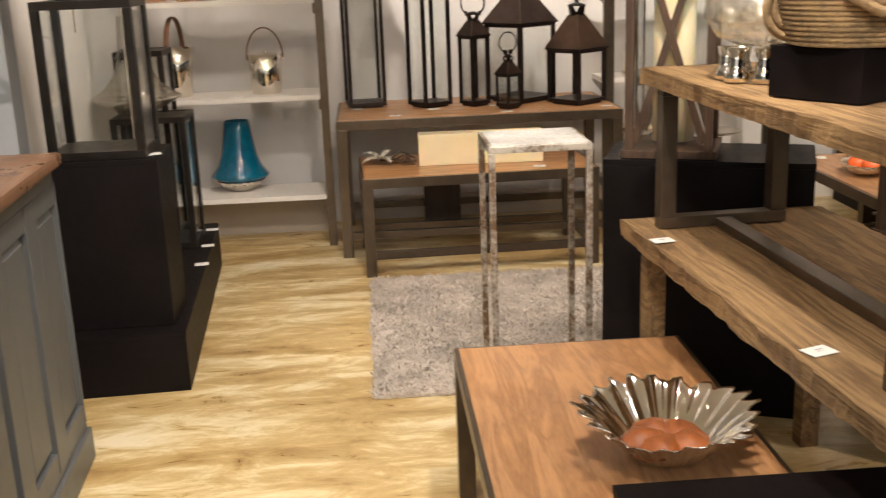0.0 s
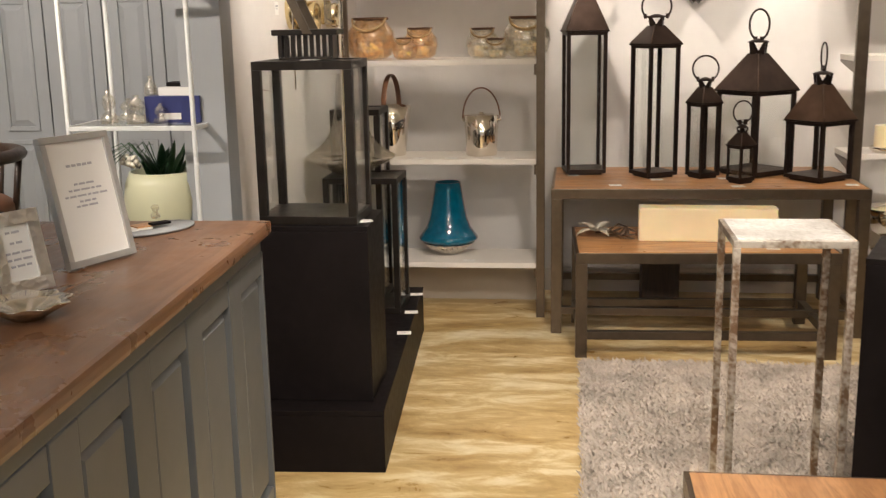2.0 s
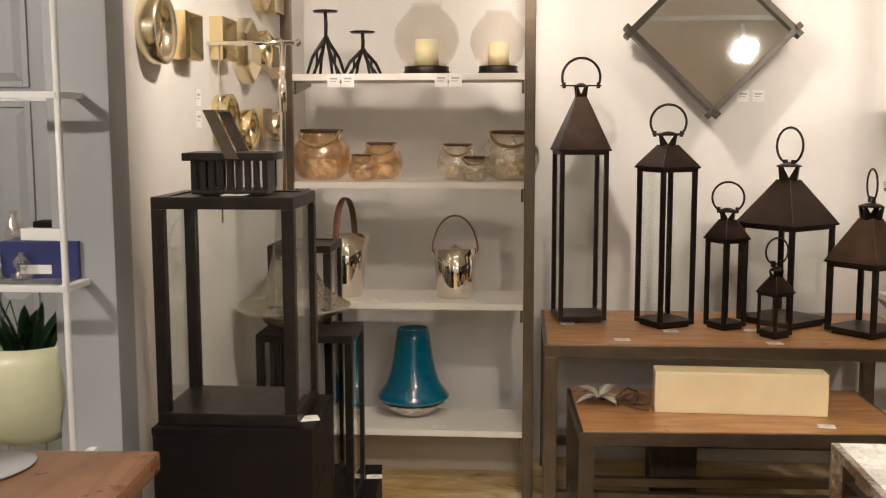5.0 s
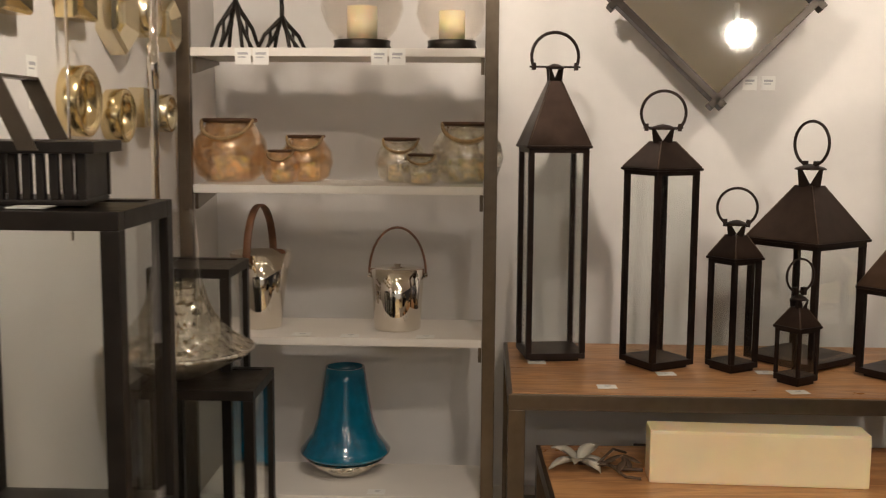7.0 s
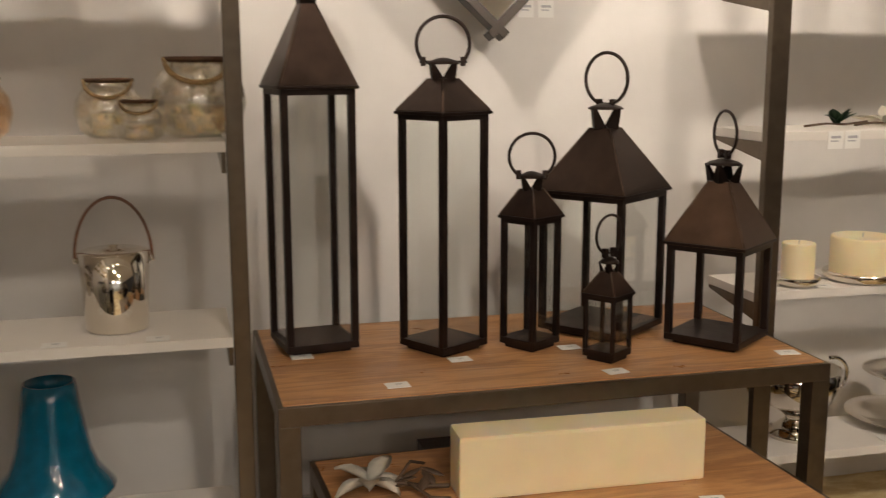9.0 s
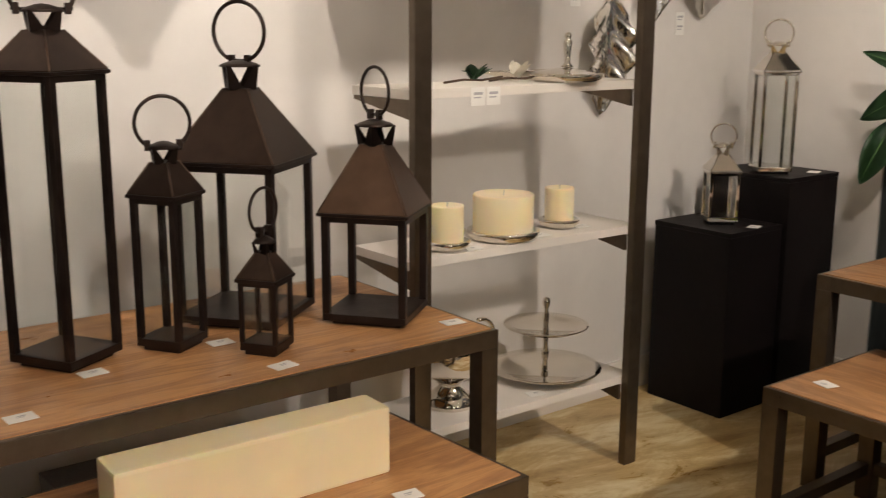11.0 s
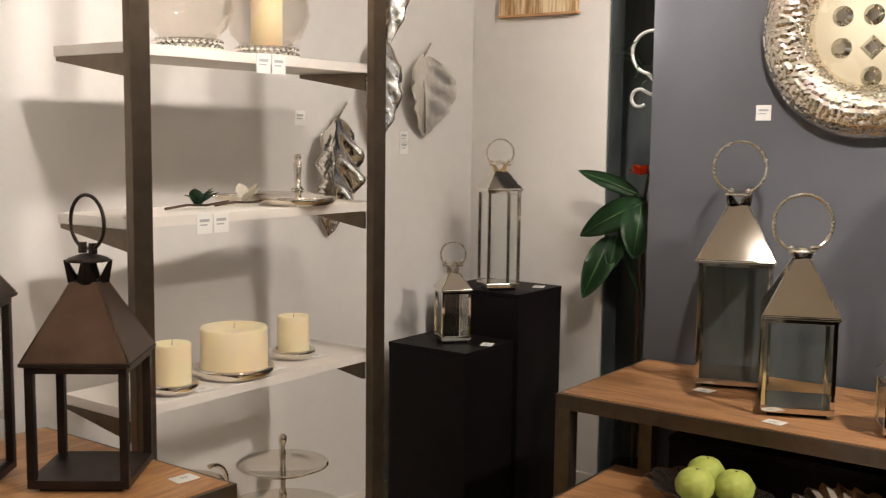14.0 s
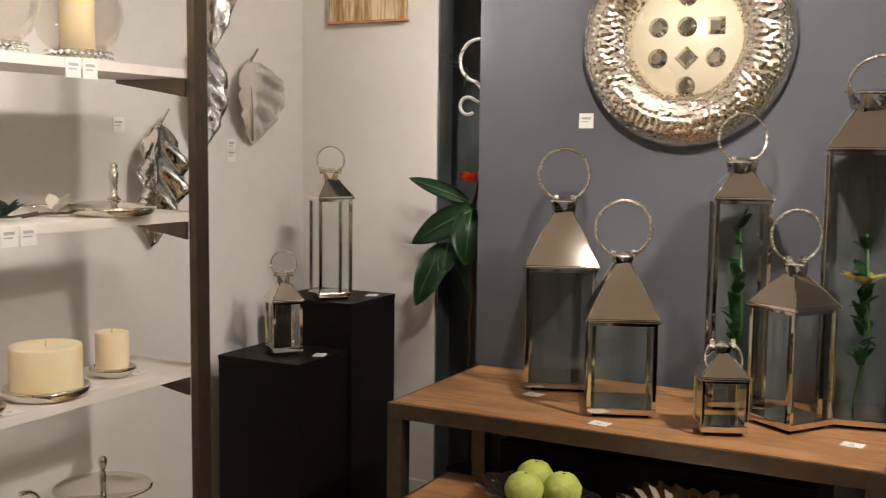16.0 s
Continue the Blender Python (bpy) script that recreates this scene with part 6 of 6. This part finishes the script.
lantern(3.185, 4.825, TOP, 0.213, 0.30, 0.178, 0.02, 22, NICKEL, NICKEL, "polished nickel lantern with a tall tapered roof", group=GN, ring=0.088, ring_h=0.17, bar=0.014, collar=0.024, ringmetal=TWISTED, ring_turn=-84, glass=GREENGLASS)
lantern(3.44, 4.52, TOP, 0.175, 0.675, 0.09, 0.03, 20, NICKEL, NICKEL, "tall slender polished nickel lantern", group=GN, ring=0.078, ring_h=0.15, bar=0.013, collar=0.034, ringmetal=TWISTED, ring_turn=-80, glass=GREENGLASS)
lantern(3.10, 4.485, TOP, 0.136, 0.165, 0.075, 0.02, 24, NICKEL, NICKEL, "tiny polished nickel lantern with its ring folded down", group=GN, ring=0.055, ring_h=0.10, bar=0.010, collar=0.018, ringmetal=TWISTED, ring_turn=-86, glass=GREENGLASS, tilt=155)
lantern(3.275, 4.315, TOP, 0.18, 0.365, 0.10, 0.03, 56, NICKEL, NICKEL, "polished nickel lantern standing cornerwise", group=GN, ring=0.078, ring_h=0.16, bar=0.013, collar=0.024, ringmetal=TWISTED, ring_turn=-115, glass=GREENGLASS)
lantern(3.44, 4.135, TOP, 0.25, 0.835, 0.13, 0.045, 10, NICKEL, NICKEL, "very tall polished nickel lantern with yellow lily inside", group=GN, ring=0.085, ring_h=0.12, bar=0.014, collar=0.05, ringmetal=TWISTED, ring_turn=-72, glass=GREENGLASS, tilt=30)


def inner_plant(x, y, z, h, seed, flower=None):
    t = thing("lantern_plant", pose(x, y, z), "green silk foliage standing inside a lantern", "plant", "lantern plants")
    r = random.Random(seed)
    bm = bmesh.new()
    tube(bm, [(0.03, 0.02, 0.0), (0.0, -0.02, h * 0.4), (0.01, 0, h)], 0.004, 6)
    part("stem", bm, BRIGHTGREEN, t)
    for k in range(26):
        bm = bmesh.new()
        strap_leaf(bm, (0, 0, h * r.uniform(0.25, 0.98)), r.uniform(0, 6.28), r.uniform(0.065, 0.09), 0.021, r.uniform(0.4, 1.1), r.uniform(0.0, 0.04), 7)
        part("leaf", bm, BRIGHTGREEN, t)
    if flower:
        for k in range(6):
            bm = bmesh.new()
            strap_leaf(bm, (-0.02, 0, h * 0.72), 1.05 * k, 0.10, 0.026, 0.35, 0.0, 6)
            part("petal", bm, flower, t, "pale yellow lily petal")
    return t


YELLOW = material("lily_yellow", (0.70, 0.58, 0.16), 0.5, amount=0.1, scale=30)
inner_plant(3.44, 4.52, TOP + 0.034, 0.58, 11)
inner_plant(3.44, 4.135, TOP + 0.034, 0.55, 12, YELLOW)
for x, y in ((3.235, 5.14), (2.992, 4.82), (3.138, 4.114), (3.40, 4.055)):
    price_tag(x, y, TOP, 80)
price_tag(2.563, 5.25, 0.513, 75)

rm = thing("round_mirror", pose(3.629, 4.76, 1.962, 0, -90, 0) @ Matrix.Diagonal((0.955, 0.955, 0.955, 1)), "large round mirror in a domed hammered silver frame", "mirror")
# frame: a domed ring covered in beaten knobs
prof_r = [(0.365, 0.0), (0.378, 0.02), (0.37, 0.05), (0.34, 0.082), (0.30, 0.092), (0.26, 0.086), (0.23, 0.068), (0.21, 0.038), (0.203, 0.012), (0.203, 0.0)]
acc = [0.0]
for p, q in zip(prof_r, prof_r[1:]):
    acc.append(acc[-1] + math.dist(p, q))
NS, NA = 66, 420
u_s = np.linspace(0, acc[-1], NS)
rad, hgt = np.interp(u_s, acc, [p[0] for p in prof_r]), np.interp(u_s, acc, [p[1] for p in prof_r])
rng = np.random.default_rng(8)
knobs = []
for i in range(15):
    uk = acc[-1] * (i + 0.5) / 15
    rk = float(np.interp(uk, u_s, rad))
    nk = int(2 * math.pi * rk / 0.0215)
    for j in range(nk):
        knobs.append((uk + rng.uniform(-0.006, 0.006), 2 * math.pi * (j + 0.5 * (i % 2) + rng.uniform(-0.28, 0.28)) / nk))
ku, ka = np.array([k[0] for k in knobs]), np.array([k[1] for k in knobs])
th = np.linspace(0, 2 * math.pi, NA, endpoint=False)
dr, dh = np.gradient(rad, u_s), np.gradient(hgt, u_s)
co = np.zeros((NS, NA, 3))
for i in range(NS):
    da = (th[:, None] - ka[None, :] + math.pi) % (2 * math.pi) - math.pi
    d2 = ((da * rad[i]) ** 2 + (u_s[i] - ku[None, :]) ** 2) / 0.0135 ** 2
    lift = 0.0085 * np.sqrt(np.clip(1 - d2.min(1), 0, 1)) * min(1, i / 4, (NS - 1 - i) / 4)
    nrm = math.hypot(dr[i], dh[i]) or 1
    rr = rad[i] + lift * dh[i] / nrm
    co[i, :, 0], co[i, :, 1], co[i, :, 2] = rr * np.cos(th), rr * np.sin(th), hgt[i] - lift * dr[i] / nrm
me = bpy.data.meshes.new("hammered_frame")
me.from_pydata(co.reshape(-1, 3).tolist(), [], [(i * NA + j, i * NA + (j + 1) % NA, (i + 1) * NA + (j + 1) % NA, (i + 1) * NA + j) for i in range(NS - 1) for j in range(NA)])
me.shade_smooth()
me.materials.append(KNOBBED)
fr_ = new("hammered_frame", me)
fr_.parent = rm
fr_["label"] = "domed ring of beaten silver knobs"
MIRRORISH = material("bevelled_mirror", (0.80, 0.77, 0.68), 0.06, 1.0, scale=4, amount=0.02)
CREAMPANEL = material("cream_lacquer", (0.76, 0.70, 0.54), 0.25, scale=6, amount=0.03, coat=0.4)
bm = bmesh.new()
lathe(bm, [(0, 0.014), (0.203, 0.014), (0.203, 0.006), (0, 0.006)], 56)
part("centre_panel", bm, CREAMPANEL, rm, "pale cream lacquered centre")
for i in (-0.168, -0.067, 0.044, 0.152):
    for j in (-1, 0, 1):
        if abs(i) > 0.1 and j:
            continue
        bm = bmesh.new()
        square = (i == -0.067 and j == 0) or (i == 0.044 and j == -1)
        n, r = (4, 0.044) if square else (24, 0.036)
        lathe(bm, [(0, 0.030), (r * 0.55, 0.030), (r, 0.0145), (0, 0.0145)], n, m=Matrix.Translation((i, 0.105 * j, 0)) @ pose(0, 0, 0, 0, 0, 45 if i > 0 else 0))
        for fc in bm.faces:
            fc.smooth = False
        part("faceted_lens", bm, MIRRORISH, rm, "bevelled mirror facet")
edge_tag(3.629, 5.12, 1.685, -90)

# fruit bowls on the low table
for x, y, r, name in ((2.83, 4.95, 0.16, "dark"), (2.59, 4.84, 0.12, "bright")):
    fbw2 = thing("fruit_dish", pose(x, y, 0.513, 0, 0, 70), ("dark smoked glass dish of green fruit" if name == "dark" else "crumpled bright silver dish of persimmons"), "dish", "fruit dishes")
    bm = bmesh.new()
    lathe(bm, [(0, 0.0), (r * 0.45, 0.0), (r * 0.75, 0.02), (r, 0.055), (r * 0.985, 0.058), (r * 0.72, 0.026), (0, 0.008)], 72, wave=0.06, waves=11, m=Matrix.Diagonal((1.35, 0.85, 1, 1)))
    part("dish_body", bm, HAMMER if name == "bright" else SMOKEGLASS, fbw2)


def fruit(x, y, z, r, mat, label, leaf):
    t = thing("fruit", pose(x, y, z, 6, -5, 40 * x), label, "fruit", label)
    bm = bmesh.new()
    bmesh.ops.create_icosphere(bm, subdivisions=4, radius=1)
    for v_ in bm.verts:
        n = v_.co.copy()
        k = 1 + (0.05 * noise.noise(n * 3) + 0.03 * noise.noise(n * 8) if not leaf else 0.02 * math.cos(4 * math.atan2(n.y, n.x)))
        dent = 0.16 * math.exp(-((n.x ** 2 + n.y ** 2) / 0.06)) if n.z > 0 else 0
        v_.co = Vector((n.x * r * k, n.y * r * k, r * (n.z * k * (0.92 if not leaf else 0.75) - dent)))
    for fc in bm.faces:
        fc.smooth = True
    part("flesh", bm, mat, t)
    bm = bmesh.new()
    if leaf:
        for k in range(4):
            lathe(bm, [(0, r * 0.64), (r * 0.3, r * 0.67), (0, r * 0.69)], 8, m=Matrix.Translation((r * 0.2 * math.cos(1.57 * k), r * 0.2 * math.sin(1.57 * k), 0)))
    else:
        lathe(bm, [(0, r * 0.7), (0.005, r * 0.7), (0.004, r * 0.84), (0, r * 0.85)], 8)
    part("calyx" if leaf else "stem", bm, STEM, t)
    return t


for x, y, z in ((2.78, 4.975, 0.587), (2.83, 4.875, 0.587), (2.885, 4.985, 0.592)):
    fruit(x, y, z, 0.057, FRUITGREEN, "knobbly bright green fruit in a dish", False)
for x, y in ((2.574, 4.875), (2.604, 4.79)):
    fruit(x, y, 0.558, 0.047, PERSIMMON, "orange persimmon in a silver dish", True)
low_bowl = copy_thing(bowl, pose(2.78, 4.50, 0.5145, 0, 0, 35) @ Matrix.Diagonal((0.98, 0.98, 0.84, 1)))
low_bowl["label"] = "polished silver ruffled bowl on the low steel table"

# ---- plant and scroll stand in the niche ----
nx_, ny_ = 3.80, 5.66
npl = thing("niche_plant", pose(nx_, ny_, 0.0), "tall plant with broad dark green leaves and orange blossom", "plant")
bm = bmesh.new()
lathe(bm, [(0, 0), (0.07, 0), (0.085, 0.2), (0.09, 0.26), (0.08, 0.26), (0, 0.22)], 30)
part("pot", bm, BLACK, npl)
bm = bmesh.new()
tube(bm, [(0, 0, 0.2), (0.02, 0.01, 0.8), (-0.02, -0.02, 1.36), (-0.04, -0.05, 1.46)], 0.012, 8, taper=[1, 0.9, 0.7, 0.5])
part("stem", bm, STEM, npl)


def broad_leaf(bm, base, tip, width, sag):
    """A broad blade between two points, its face turned to the room, with a folded midrib."""
    base, tip = Vector(base), Vector(tip)
    d = tip - base
    s_ = d.cross(Vector((-0.88, -0.46, 0.1))).normalized()
    out = Vector((-0.88, -0.46, 0))
    g = []
    for i in range(13):
        u = i / 12
        c = base + d * u + out * (sag * math.sin(math.pi * u)) + Vector((0, 0, 0.25 * sag * math.sin(math.pi * u)))
        w = width * max(math.sin(math.pi * (0.06 + 0.93 * u ** 0.85)), 0.02) ** 0.75
        g.append([bm.verts.new(c + s_ * w * k + out * (0.3 * w * abs(k)) + out * (0.004 * math.sin(9 * u + 5 * k))) for k in (-1, -0.66, -0.33, 0, 0.33, 0.66, 1)])
    for p, q in zip(g, g[1:]):
        for j in range(6):
            bm.faces.new((p[j], p[j + 1], q[j + 1], q[j])).smooth = True
    bmesh.ops.solidify(bm, geom=bm.faces[:], thickness=0.002)


for base, tip, w, sag in (((5.66, 1.37), (5.905, 1.455), 0.032, 0.02), ((5.62, 1.34), (5.89, 1.19), 0.060, 0.05), ((5.635, 1.335), (5.648, 1.115), 0.075, 0.05), ((5.765, 1.19), (5.87, 0.935), 0.058, 0.05), ((5.74, 1.2), (5.75, 1.06), 0.04, 0.03), ((5.57, 1.32), (5.5, 1.2), 0.05, 0.03)):
    bm = bmesh.new()
    broad_leaf(bm, (3.76 - nx_, base[0] - ny_, base[1]), (3.72 - nx_, tip[0] - ny_, tip[1]), w, sag)
    lf = part("broad_leaf", bm, GREEN, npl)
    bm = bmesh.new()
    p0, p1 = Vector((3.752 - nx_, base[0] - ny_, base[1])), Vector((3.712 - nx_, tip[0] - ny_, tip[1]))
    ribs = [p0.lerp(p1, k / 8) + Vector((-0.88, -0.46, 0.25)) * (sag * math.sin(math.pi * k / 8)) for k in range(9)]
    tube(bm, ribs, 0.0035, 6, taper=[1 - 0.1 * k for k in range(9)])
    part("midrib", bm, LEAFRIB, lf, "paler leaf midrib")
    bm = bmesh.new()
    tube(bm, [(0.0, 0.0, base[1] - 0.22), (3.78 - nx_, base[0] - ny_, base[1])], 0.004, 6)
    part("leaf_stalk", bm, GREEN, npl)
for k in range(12):
    bm = bmesh.new()
    strap_leaf(bm, (3.70 - nx_, 5.622 - ny_, 1.445), 0.52 * k, 0.062, 0.026, 0.2 + 0.5 * (k % 3) / 2, 0.0, 6)
    part("blossom_petal", bm, ORANGE, npl, "orange petal")
sc = thing("scroll_stand", pose(3.735, 5.612, 0), "pale wrought metal scroll stand with trailing fern", "stand")
bm = bmesh.new()
tube(bm, [(0.035, -0.03, 0), (0.035, -0.03, 1.6), (0.035, -0.03, 2.3)], 0.008, 7)
part("upright", bm, PALEGOLD, sc)
bm = bmesh.new()
tube(bm, arc(0.082, -80, 105, 24, (0, -0.006, 1.92), "yz"), 0.007, 7)
tube(bm, arc(0.034, 120, -130, 18, (0, 0.04, 1.745), "yz"), 0.007, 7)
tube(bm, [(0, 0.008, 1.839), (0, -0.02, 1.81), (0, -0.026, 1.775), (0.0, -0.01, 1.757), (0, 0.023, 1.774)], 0.007, 7)
tube(bm, [(0, -0.02, 1.81), (0.03, -0.03, 1.80)], 0.007, 7)
part("scroll", bm, SILVERPAINT, sc, "curled flat metal scroll")
for k in range(16):
    bm = bmesh.new()
    u = k / 15
    strap_leaf(bm, (-0.02, 0.10 - 0.10 * u, 1.95 - 0.14 * u), 0.8 + 1.7 * k, 0.05 + 0.05 * (k % 3), 0.004, 0.5 - 0.2 * (k % 2), 0.05, 6)
    part("frond", bm, BRIGHTGREEN, sc, "fern frond")
